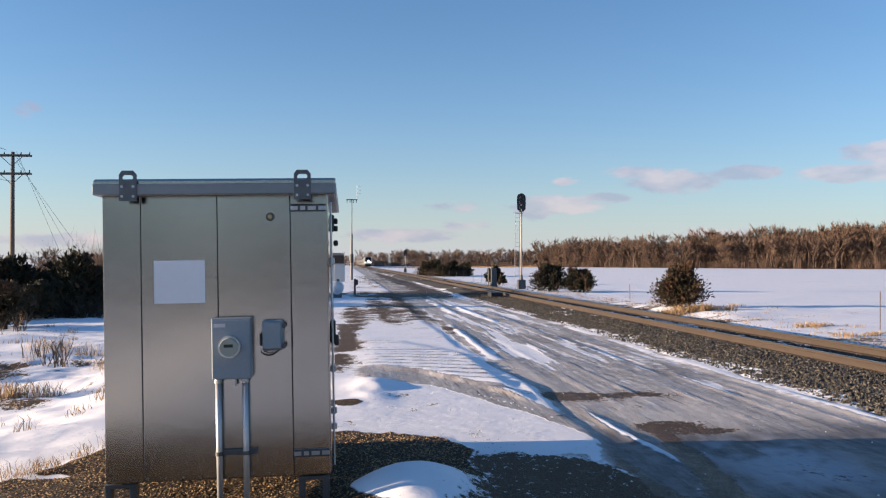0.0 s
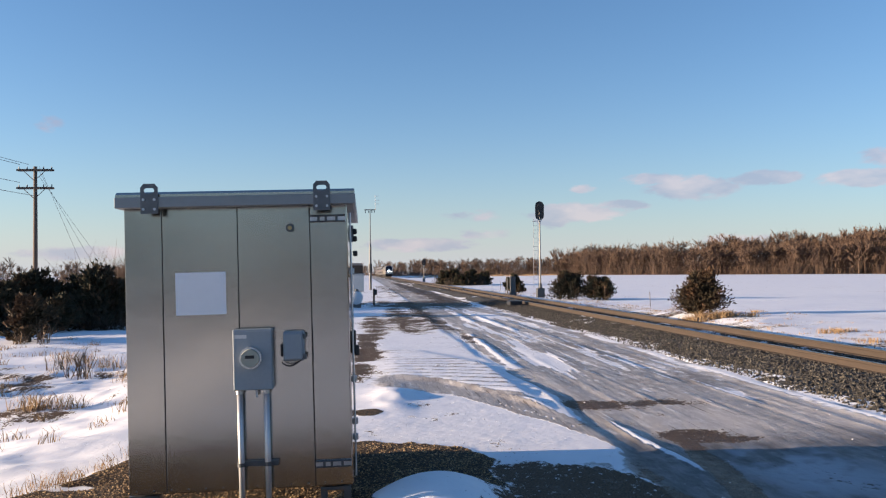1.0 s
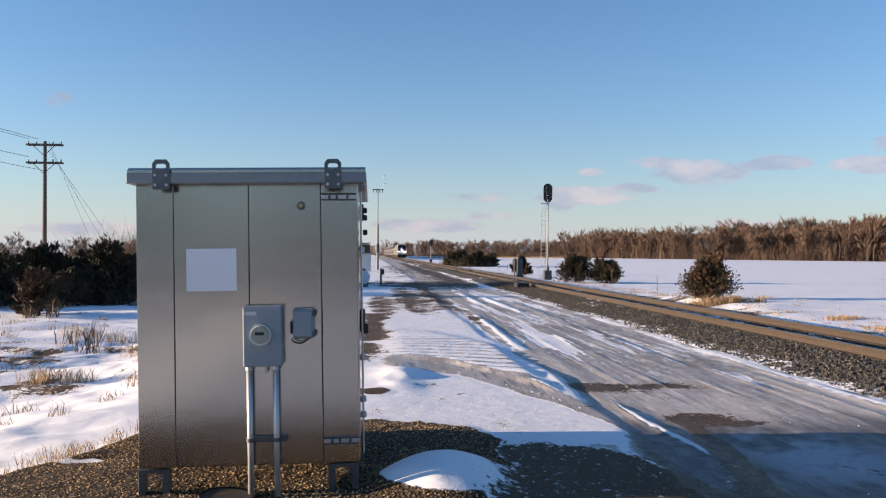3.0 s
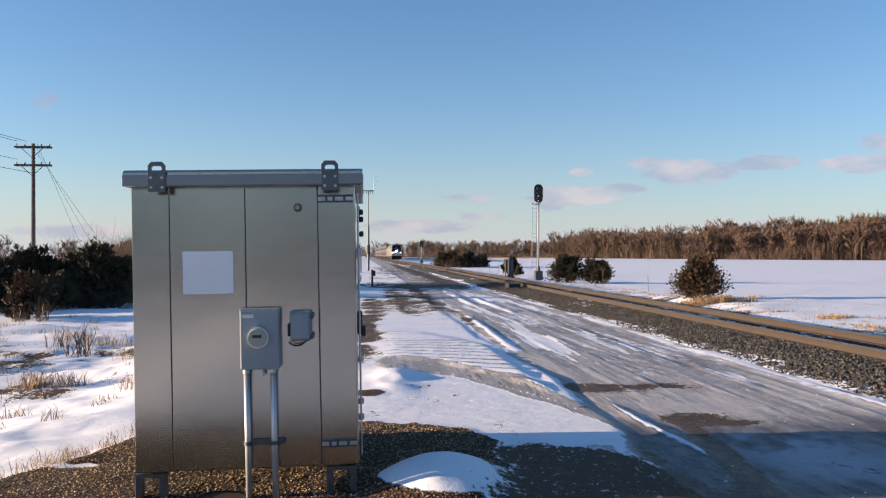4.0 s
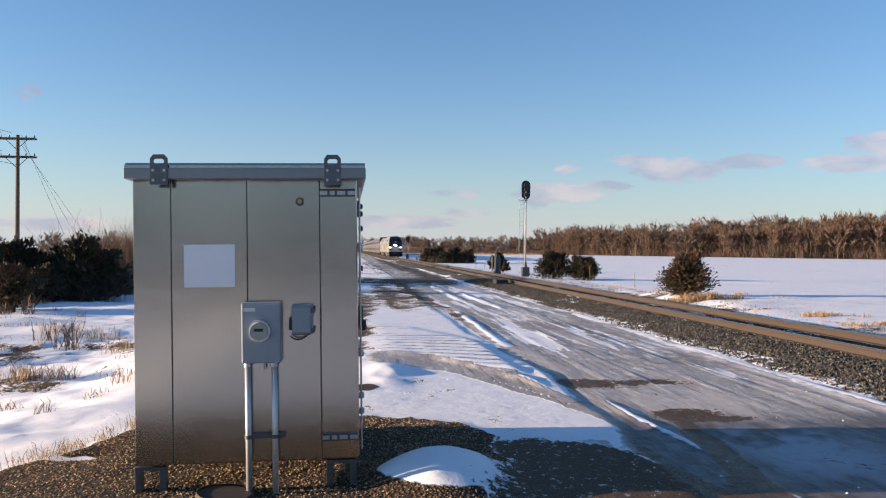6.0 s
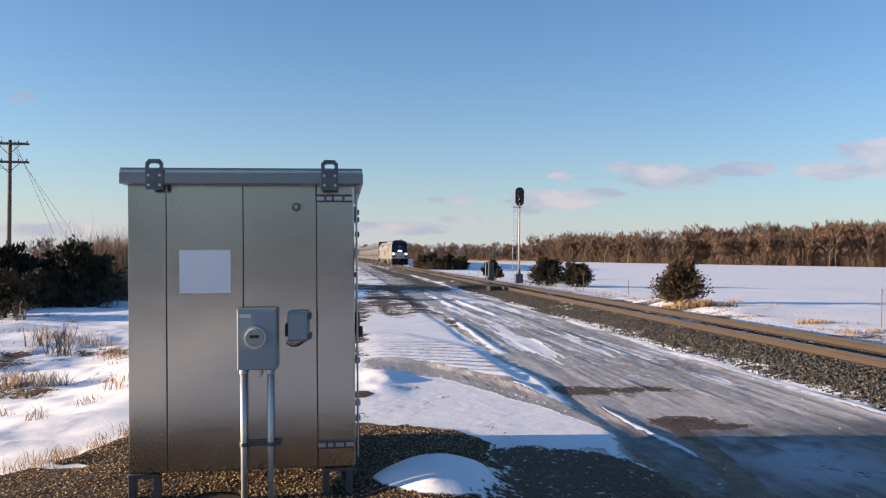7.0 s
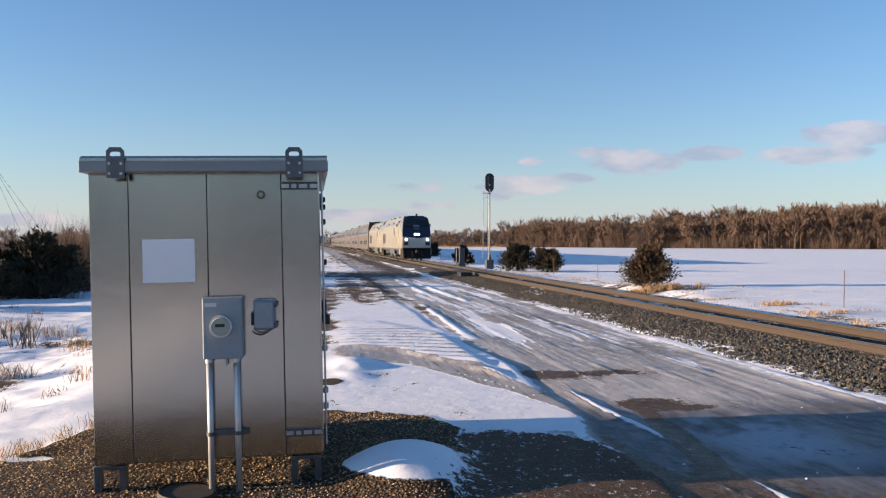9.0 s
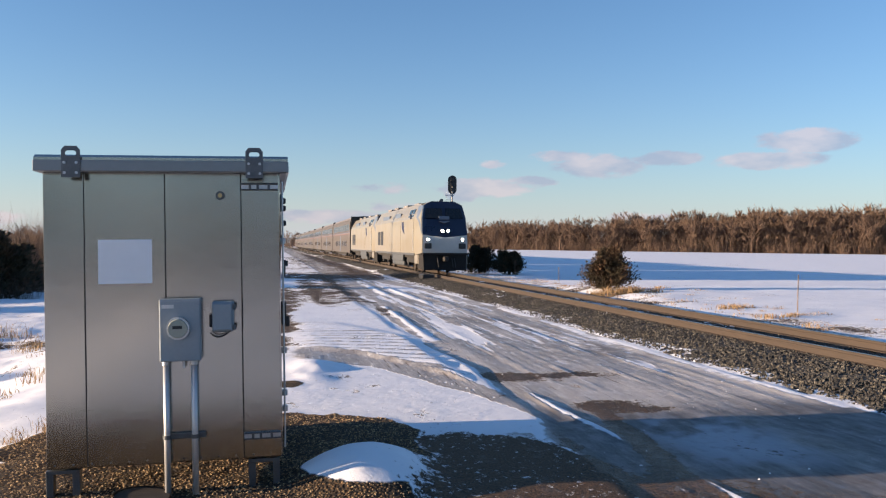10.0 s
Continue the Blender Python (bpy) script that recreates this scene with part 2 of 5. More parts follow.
def vnoise(x, y, seed=0):
    ix, iy = np.floor(x), np.floor(y)
    fx, fy = x - ix, y - iy
    fx, fy = fx * fx * (3 - 2 * fx), fy * fy * (3 - 2 * fy)
    a, b = lattice(ix, iy, seed), lattice(ix + 1, iy, seed)
    c, d = lattice(ix, iy + 1, seed), lattice(ix + 1, iy + 1, seed)
    return (a + (b - a) * fx) * (1 - fy) + (c + (d - c) * fx) * fy - 0.5


def fbm(x, y, octaves=4, seed=0):
    s = 0
    for i in range(octaves):
        s = s + vnoise(x * 2 ** i, y * 2 ** i, seed + 17 * i) / 2 ** i
    return s


def sm(a, b, x):
    t = np.clip((x - a) / (b - a), 0, 1)
    return t * t * (3 - 2 * t)


# ---- the track's line: u is the distance across it, 9.85 at its middle ----
LEAN, MID, RAILZ = 0.0105, 9.85, 0.33


def tx(u, y):
    return u - LEAN * y


# cabinet: its front face
CAB_Y = 7.1


GLAZE = []


def land(X, Y):
    """Height of the ground and the shares of ice, gravel and bare earth at each place."""
    U = X + LEAN * Y
    wob = fbm(X * 0.35, Y * 0.12, 3, 5)
    z = np.zeros_like(X)
    # snow verge and the lower snowfield beside it
    left = sm(-2.6, -6.5, U + wob * 0.8)
    z += -0.40 * left + 0.16 * fbm(X * 0.45, Y * 0.6, 4, 2) * sm(-2.5, -4, U) + 0.05 * fbm(X * 1.9, Y * 1.9, 3, 8) * sm(-2.5, -4, U)
    z += -0.35 * sm(-8, -30, U)
    # low bank and gently falling field across the track
    z += (0.02 + 0.24 * np.exp(-((Y - 32) / 6.0) ** 2) - 0.10 * sm(40, 60, Y)) * sm(12.0, 13.6, U) * sm(60, 20, U) + 0.07 * fbm(X * 0.8, Y * 0.8, 4, 3) * sm(12, 14, U) * sm(60, 25, U) - 0.65 * sm(20, 330, U)
    # road: packed ice with ruts along it
    edge = np.interp(Y, [3, 7.7, 8.4, 9.55, 10.8, 12, 14.2, 16.3, 20.5, 30, 40, 60], [2.5, 2.62, 2.66, 2.82, 2.8, 2.88, 2.92, 2.8, 2.72, 2.75, 2.9, 3.2]) + 0.10 * wob + 0.12 * fbm(X * 2.5, Y * 0.9, 3, 31)
    road = sm(-0.05, 0.2, U - edge) * (1 - sm(7.1, 7.4, U)) * sm(3.0, 3.4, Y + 40)
    bend = 0.5 * fbm(X * 0.08, Y * 0.035, 2, 40)
    ruts = fbm((U + bend) * 3.2, Y * 0.05, 3, 11)
    fine = fbm((U + bend) * 9.0, Y * 0.12, 3, 12)
    z += road * (0.009 * ruts + 0.005 * fine + 0.010 * fbm(X * 2.2, Y * 1.3, 4, 13) - 0.004)
    # thrown-up ridges of snow along the ruts
    ridge = np.zeros_like(X)
    for ru, lo, hi, w, k in ((3.95, 10, 23, 0.03, 0.55), (4.55, 11, 30, 0.035, 0.6), (5.3, 8.5, 26, 0.04, 0.6), (5.75, 10, 34, 0.05, 0.85), (6.05, 9, 17, 0.03, 0.7), (6.5, 9, 60, 0.05, 0.6),
                             (6.95, 6, 60, 0.12, 1.0), (7.2, 8, 90, 0.16, 1.05), (5.0, 24, 50, 0.06, 0.6)):
        path = U + 0.4 * bend + 0.06 * fbm(X * 0 + ru * 7, Y * 0.5, 3, int(ru * 10))
        ridge += k * np.exp(-((path - ru) / w) ** 2) * sm(lo, lo + 1.5, Y) * sm(hi, hi - 2, Y) * sm(-0.22, 0.1, fbm(X * 1.5, Y * 0.9, 3, 60 + int(ru * 10)) + 0.05)
    # longer banks of thrown snow, each from its far end to its near end
    for xa, ya, xb, yb, w, k in ((3.14, 11.6, 3.34, 8.1, 0.05, 1.5), (3.47, 7.3, 3.43, 5.2, 0.05, 1.5), (3.16, 27.5, 3.0, 17.0, 0.12, 1.5), (4.04, 46, 4.0, 33.0, 0.16, 1.4), (4.74, 40, 4.88, 28.0, 0.15, 1.4),
                                 (3.2, 7.6, 3.03, 5.8, 0.02, 0.8), (3.3, 7.6, 3.12, 5.8, 0.02, 0.7), (2.86, 14.6, 2.82, 12.2, 0.05, 0.7)):
        f = np.clip((Y - yb) / (ya - yb), 0, 1)
        off = X - (xb + (xa - xb) * f) + 0.05 * fbm(X * 0 + xa * 5, Y * 0.9, 3, int(xa * 13))
        ridge += k * np.exp(-(off / (w * (0.6 + 0.9 * np.abs(vnoise(X * 0 + xa, Y * 1.3, 19)) * 2))) ** 2) * sm(yb - 0.2, yb + 0.6, Y) * sm(ya + 0.3, ya - 1.2, Y) * sm(-0.42, -0.15, fbm(X * 2.0, Y * 1.4, 3, 44))
    ridge = np.minimum(ridge, 1.6)
    z += 0.024 * ridge
    # tyre band that swings in from the verge and cuts the snow in two
    bandy = np.interp(U, [-1.5, 0, 0.6, 1.45, 2.1, 2.6, 2.95], [14.9, 14.6, 14.4, 13.75, 12.2, 10.85, 9.2])
    turn = sm(-0.2, 0.2, Y - bandy + 0.3 * fbm(X * 1.6, Y * 1.6, 3, 35)) * sm(2.1, 1.6, Y - bandy + 0.25 * wob) * sm(-0.5, 1.3, U) * sm(3.3, 3.0, U)
    turn2 = np.exp(-((Y - bandy - 0.45) / 0.12) ** 2) * sm(1.6, 2.2, U) * sm(3.0, 2.7, U) * 0.8
    # ploughed fan of low snow ridges, opening towards the road
    fd = Y - bandy
    fan = sm(1.5, 1.9, fd) * sm(8.2, 6.8, fd) * sm(0.0, 0.8, U) * sm(2.85, 2.55, U)
    comb = np.abs(np.sin((Y + U * np.clip(1.15 - 0.23 * (Y - 14.5), 0.0, 1.15) + 0.25 * wob) * np.interp(Y, [14, 17, 21], [2.3, 3.0, 3.8])))
    z += fan * np.interp(Y, [14, 22], [0.06, 0.035]) * comb ** 0.7 + 0.006 * turn2
    # gravel pad round the cabinet
    wig = 0.25 * wob + 0.18 * fbm(X * 2, Y * 2, 4, 70)
    pad = sm(-0.12, 0.12, X - np.interp(Y, [2.5, 7.5, 8.2, 9.4, 10.4], [-4.6, -3.35, -3.0, -2.5, -1.9]) + wig) * sm(0.15, -0.15, X - np.interp(Y, [2.5, 6.2, 7.2, 9.0, 10.2], [0.9, 1.2, 1.4, 1.6, 1.1]) + 2 * wig)
    pad *= sm(0.2, -0.15, Y - np.interp(X, [-3, -1, 0, 1, 1.6], [9.7, 10.1, 10.2, 9.85, 9.3]) + 2.2 * wig)
    pad *= sm(3.2, 4.2, Y + wig)
    pad = np.maximum(pad, 0.95 * np.exp(-(((X + 0.02) / 0.24) ** 2 + ((Y - 12.1) / 0.32) ** 2) ** 2))
    z += 0.03 * (1 - pad) * sm(-3.5, -2, U) * (1 - road) * sm(12, 10, U) * (0.85 + 0.28 * fbm(X * 0.9, Y * 0.9, 4, 15)) * (1 - 0.1 * turn)
    pad *= 1 - 0.95 * np.exp(-(((X + 2.72 - 0.25 * (Y - 8.3)) / 0.26) ** 2 + ((Y - 8.3) / 0.10) ** 2))
    z += (0.045 + 0.02 * fbm(X * 3, Y * 3, 3, 9)) * pad
    # snow heap beside the cabinet
    hx, hy = (X - 0.60 - 0.06 * np.sin(5 * Y)) / 0.52, (Y - 7.35) / 0.62
    heap = np.exp(-(hx * hx + hy * hy) ** 1.5)
    z += 0.23 * heap + 0.012 * heap * fbm(X * 4, Y * 4, 3, 21)
    # drift behind the cabinet
    z += 0.085 * np.exp(-(((X - 0.36) / 0.34) ** 2 + ((Y - 13.6) / 1.3) ** 2)) * (0.8 + fbm(X * 2, Y * 2, 3, 33))
    # bare earth
    n1, n2 = fbm(X * 1.3, Y * 1.3, 4, 51), fbm(X * 0.5, Y * 0.22, 4, 52)
    n3 = fbm(X * 3.5, Y * 2.2, 3, 53)
    def blob(x, y, rx, ry, k=1.0, p=1):
        return k * np.exp(-(((X - x) / rx) ** 2 + ((Y - y) / ry) ** 2) ** p)
    def strip(u, w, y0, y1, y2, y3, k=1.0):
        return k * np.exp(-(((U - u) / w) ** 2)) * sm(y0, y1, Y) * sm(y3, y2, Y)
    # patches on the road
    mud = blob(4.3, 12.65, 1.1, 0.36, 0.95) + blob(3.25, 12.5, 0.45, 0.55, 1.1) + blob(3.95, 10.2, 0.5, 0.45, 1.05) + blob(4.35, 9.9, 0.5, 0.2, 0.8)
    # wet rut and the churned earth before the pad
    mud += 1.7 * np.exp(-(((X - np.interp(Y, [6.2, 7.2, 8.0, 8.8, 9.7, 10.4], [3.2, 3.32, 3.46, 3.56, 3.7, 3.75])) / np.interp(Y, [6, 9, 10.4], [0.16, 0.15, 0.08])) ** 2) ** 2) * sm(5.5, 6.2, Y) * sm(10.6, 9.6, Y)
    mud += blob(1.5, 7.2, 1.25, 1.5, 1.25, 3) + blob(1.95, 8.0, 0.62, 0.62, 1.3, 2) + blob(2.35, 7.55, 0.6, 0.35, 0.85, 2) + blob(1.5, 8.55, 0.5, 0.5, 0.7) + blob(2.3, 6.2, 1.7, 0.75, 1.0) + blob(3.0, 6.9, 0.5, 0.35, 0.7)
    mud += strip(2.85, 0.10, 6, 7, 8.6, 10.0, 0.55)
    # torn verge behind the cabinet, and earth carried across the road beyond it
    mud += strip(0.15, 0.36, 18.5, 20, 25, 28, 1.25) + strip(0.4, 0.5, 24, 27, 36, 42, 0.95) + strip(1.7, 0.75, 24.5, 28, 44, 52, 0.9) + strip(2.95, 0.5, 27, 33, 50, 58, 1.0) + strip(3.3, 0.28, 23, 25, 28, 31, 0.9)
    mud += blob(2.6, 54, 4.5, 7, 0.75, 2) + strip(2.8, 2.2, 60, 66, 110, 160, 0.6) + strip(5.9, 1.0, 44, 56, 120, 200, 0.85) + strip(-0.1, 0.35, 14.5, 16, 19, 21, 0.85)
    mud += 0.55 * np.exp(-(((U - 6.3) / 0.75) ** 2)) * sm(42, 60, Y)
    mud += 0.45 * np.exp(-(((U - 12.4) / 0.5) ** 2)) + 0.42 * np.exp(-(((U - 13.9) / 1.3) ** 2)) * sm(14, 18, Y) * sm(160, 90, Y)
    mud += 0.82 * sm(-4.2, -5.0, U) * sm(13.5, 15, Y) * sm(24, 19, Y) * sm(0.0, 0.16, n2 + 0.6 * n1)
    mud = np.clip(1.15 * mud + 0.7 * n1 - 0.22 + 0.6 * n3 + 0.4 * n2 * (mud > 0.1), 0, 0.84) * (1 - heap) * (1 - np.clip(ridge, 0, 1))
    mud *= sm(1200, 300, np.hypot(X, Y)) * (1 - 0.8 * pad) * sm(0.02, 0.2, mud)
    verge_wear = 0.5 * sm(9.9, 8.9, Y) * sm(1.2, 1.8, X) * (1 - road) * sm(-0.02, 0.2, n3 + n1)
    # smooth clear ice and trodden crusts of snow on the road
    sheet = np.exp(-((U - 4.5) / 0.72) ** 4 - ((Y - 8.35) / 1.1) ** 4) * sm(-0.45, -0.1, n3 + n1)
    crust = 0.42 * sm(0.10, 0.34, fbm((U + bend) * 2.6, Y * 0.16, 4, 88)) * sm(10, 13, Y) + 0.22 * sm(13, 18, Y) * sm(75, 45, Y) + 0.3 * sm(0.1, 0.3, fbm((U + bend) * 6, Y * 0.5, 4, 89)) * sm(9.5, 12, Y)
    # the valleys between the fan's ridges take the grey of the ice too
    ice = np.clip(road * (1 - crust) + 1.25 * turn * (1 - turn2) + 0.95 * fan * (1 - comb) + verge_wear, 0, 1) * (1 - heap) * (1 - np.clip(ridge * 0.72, 0, 1))
    # near road: wet gloss, with the cabinet's shadow deepened in the colour
    wet_shade = np.clip(road * sm(10.6, 9.4, Y + 0.5 * n1), 0, 1)
    GLAZE.append((sheet, wet_shade))
    return z, ice, pad * (1 - sm(0.25, 0.6, heap)), mud


def spread(lo, hi, step0, grow, cap):
    out, s = [lo], step0
    while out[-1] < hi:
        out.append(out[-1] + s)
        s = min(s * grow, cap)
    return out


def ground_material():
    q = bpy.data.materials.new("snow_ice_gravel_ground")
    q.use_nodes = True
    nt = q.node_tree
    n, l = nt.nodes, nt.links
    b = n["Principled BSDF"]
    geo = n.new("ShaderNodeNewGeometry")

    def noise_tex(s, detail=6, stretch=(1, 1, 1), rough=0.55):
        mp = n.new("ShaderNodeMapping")
        mp.inputs["Scale"].default_value = stretch
        l.new(geo.outputs["Position"], mp.inputs[0])
        z = n.new("ShaderNodeTexNoise")
        z.inputs["Scale"].default_value, z.inputs["Detail"].default_value, z.inputs["Roughness"].default_value = s, detail, rough
        l.new(mp.outputs[0], z.inputs["Vector"])
        return z.outputs[0]

    def m(op, a, bb=0.0, c=0.0):
        k = n.new("ShaderNodeMath")
        k.operation = op
        for i, v in enumerate((a, bb, c)):
            if isinstance(v, (int, float)):
                k.inputs[i].default_value = v
            else:
                l.new(v, k.inputs[i])
        return k.outputs[0]

    def rng(v, lo, hi, a=0.0, c=1.0):
        k = n.new("ShaderNodeMapRange")
        k.inputs["From Min"].default_value, k.inputs["From Max"].default_value, k.inputs["To Min"].default_value, k.inputs["To Max"].default_value = lo, hi, a, c
        l.new(v, k.inputs[0])
        return k.outputs[0]

    def mix(f, a, c):
        k = n.new("ShaderNodeMix")
        k.data_type = "RGBA"
        l.new(f, k.inputs["Factor"])
        for key, v in (("A", a), ("B", c)):
            if isinstance(v, tuple):
                k.inputs[key].default_value = (*v, 1)
            else:
                l.new(v, k.inputs[key])
        return k.outputs["Result"]

    def attr(name):
        k = n.new("ShaderNodeAttribute")
        k.attribute_name = name
        return k.outputs["Fac"]
    grain, mid_n, streak, streak2 = noise_tex(30), noise_tex(5), noise_tex(2.2, 7, (1.0, 0.07, 1)), noise_tex(13, 6, (1.0, 0.035, 1), 0.7)
    ice_f = rng(m("ADD", attr("ice"), m("MULTIPLY_ADD", mid_n, 0.7, -0.35)), 0.4, 0.6)
    mud_f = rng(m("ADD", attr("mud"), m("MULTIPLY_ADD", noise_tex(13, 9, (1, 0.7, 1), 0.75), 3.0, -1.5)), 0.40, 0.58)
    grav_f = rng(m("ADD", attr("gravel"), m("MULTIPLY_ADD", mid_n, 0.6, -0.3)), 0.45, 0.58)
    snow_col = mix(rng(noise_tex(1.1, 7), 0.35, 0.7), (0.80, 0.82, 0.86), (0.88, 0.89, 0.92))
    broken = noise_tex(7, 8, (1.0, 0.28, 1), 0.72)
    ice_col = mix(rng(streak, 0.36, 0.62), (0.30, 0.272, 0.25), (0.47, 0.445, 0.425))
    ice_col = mix(rng(broken, 0.50, 0.64), ice_col, (0.56, 0.545, 0.53))
    ice_col = mix(rng(streak2, 0.58, 0.68), ice_col, (0.72, 0.705, 0.69))
    ice_col = mix(rng(streak2, 0.41, 0.34), ice_col, (0.13, 0.108, 0.09))
    ice_col = mix(rng(noise_tex(0.6, 6, (1, 0.35, 1)), 0.52, 0.7), ice_col, (0.17, 0.145, 0.125))
    ice_col = mix(rng(broken, 0.38, 0.28), ice_col, (0.10, 0.083, 0.07))
    # dark tones that deepen the shade on the near ice
    wet_shade_col = mix(rng(broken, 0.36, 0.60), (0.042, 0.037, 0.035), (0.135, 0.132, 0.138))
    ice_col = mix(m("MULTIPLY", attr("wet_shade"), 0.92), ice_col, wet_shade_col)
    ice_col = mix(m("MULTIPLY", attr("sheet"), rng(mid_n, 0.3, 0.5, 0.55, 1.0)), ice_col, (0.33, 0.35, 0.395))
    mud_col = mix(rng(noise_tex(45, 5, (1, 1, 1), 0.7), 0.38, 0.62), (0.012, 0.009, 0.007), (0.15, 0.088, 0.046))
    vor = n.new("ShaderNodeTexVoronoi")
    vor.inputs["Scale"].default_value = 38
    l.new(geo.outputs["Position"], vor.inputs["Vector"])
    sepc = n.new("ShaderNodeSeparateColor")
    l.new(vor.outputs["Color"], sepc.inputs[0])
    gr_col = mix(sepc.outputs[0], (0.022, 0.015, 0.009), (0.24, 0.145, 0.068))
    gr_col = mix(rng(vor.outputs["Distance"], 0.25, 0.55), gr_col, (0.03, 0.022, 0.016))
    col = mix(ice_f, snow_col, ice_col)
    col = mix(mud_f, col, mud_col)
    col = mix(grav_f, col, gr_col)
    l.new(col, b.inputs["Base Color"])
    b.inputs["Specular IOR Level"].default_value = 0.3
    ro = m("SUBTRACT", 0.78, m("MULTIPLY", ice_f, rng(streak, 0.4, 0.6, 0.24, 0.08)))
    ro = m("SUBTRACT", ro, m("MULTIPLY", m("MULTIPLY", m("MAXIMUM", attr("wet_shade"), attr("sheet")), ice_f), rng(mid_n, 0.4, 0.6, 0.14, 0.02)))
    l.new(m("ADD", ro, m("MULTIPLY", grav_f, 0.2)), b.inputs["Roughness"])
    h = m("ADD", m("MULTIPLY", noise_tex(4, 9, (1, 1, 1), 0.6), 0.016), m("MULTIPLY", m("MULTIPLY", streak2, ice_f), 0.010))
    h = m("ADD", h, m("MULTIPLY", m("MULTIPLY", m("SUBTRACT", 1.0, vor.outputs["Distance"]), grav_f), 0.02))
    h = m("ADD", h, m("MULTIPLY", m("MULTIPLY", noise_tex(45, 4), mud_f), 0.02))
    h = m("ADD", h, m("MULTIPLY", m("MULTIPLY", m("SUBTRACT", broken, m("MULTIPLY", attr("sheet"), m("SUBTRACT", broken, 0.5))), ice_f), 0.014))
    bp = n.new("ShaderNodeBump")
    bp.inputs["Strength"].default_value, bp.inputs["Distance"].default_value = 0.8, 1.0
    l.new(h, bp.inputs["Height"])
    l.new(bp.outputs[0], b.inputs["Normal"])
    return q


GRID = []


def build_ground():
    xs = [-v for v in spread(8.0, 3500, 0.14, 1.09, 500)][::-1][:-1] + [float(v) for v in np.arange(-8.0, 8.3, 0.065)] + spread(8.4, 3500, 0.14, 1.09, 500)
    ys = [-v for v in spread(-2.5, 400, 0.3, 1.12, 60)][::-1][:-1] + spread(2.5, 4500, 0.04, 1.0095, 400)
    X, Y = np.meshgrid(np.array(xs), np.array(ys))
    z, ice, grav, mud = land(X, Y)
    GRID.extend((np.array(xs), np.array(ys), z))
    nx, ny = len(xs), len(ys)
    idx = np.arange(nx * ny).reshape(ny, nx)
    faces = np.stack([idx[:-1, :-1], idx[:-1, 1:], idx[1:, 1:], idx[1:, :-1]], -1).reshape(-1, 4)
    me = bpy.data.meshes.new("ground")
    me.from_pydata(np.stack([X, Y, z], -1).reshape(-1, 3).tolist(), [], faces.tolist())
    for name, v in (("ice", ice), ("gravel", grav), ("mud", mud), ("sheet", GLAZE[0][0]), ("wet_shade", GLAZE[0][1])):
        me.attributes.new(name, "FLOAT", "POINT").data.foreach_set("value", v.reshape(-1).astype(np.float32))
    me.polygons.foreach_set("use_smooth", [True] * len(me.polygons))
    me.materials.append(ground_material())
    ob = new("ground", me)
    return tagged(ob, "snow-covered ground with an icy rutted track and gravel pad", "ground", kind="structure")


build_ground()


def zat(x, y):
    """Height of the ground sheet at a place."""
    gx, gy, gz = GRID
    i, j = int(np.clip(np.searchsorted(gx, x) - 1, 0, len(gx) - 2)), int(np.clip(np.searchsorted(gy, y) - 1, 0, len(gy) - 2))
    f, g = (x - gx[i]) / (gx[i + 1] - gx[i]), (y - gy[j]) / (gy[j + 1] - gy[j])
    return float((gz[j, i] * (1 - f) + gz[j, i + 1] * f) * (1 - g) + (gz[j + 1, i] * (1 - f) + gz[j + 1, i + 1] * f) * g)


def zmany(x, y):
    """Heights of the ground sheet at many places."""
    gx, gy, gz = GRID
    i, j = np.clip(np.searchsorted(gx, x) - 1, 0, len(gx) - 2), np.clip(np.searchsorted(gy, y) - 1, 0, len(gy) - 2)
    f, g = (x - gx[i]) / (gx[i + 1] - gx[i]), (y - gy[j]) / (gy[j + 1] - gy[j])
    return (gz[j, i] * (1 - f) + gz[j, i + 1] * f) * (1 - g) + (gz[j + 1, i] * (1 - f) + gz[j + 1, i + 1] * f) * g


# ---- railway ----
def along(ob):
    """Lays a thing built along y with its middle at x = 0 on the line of the track."""
    ob.matrix_world = Matrix.Translation((MID, 0, 0)) @ Matrix.Rotation(math.atan(LEAN), 4, "Z")
    return ob


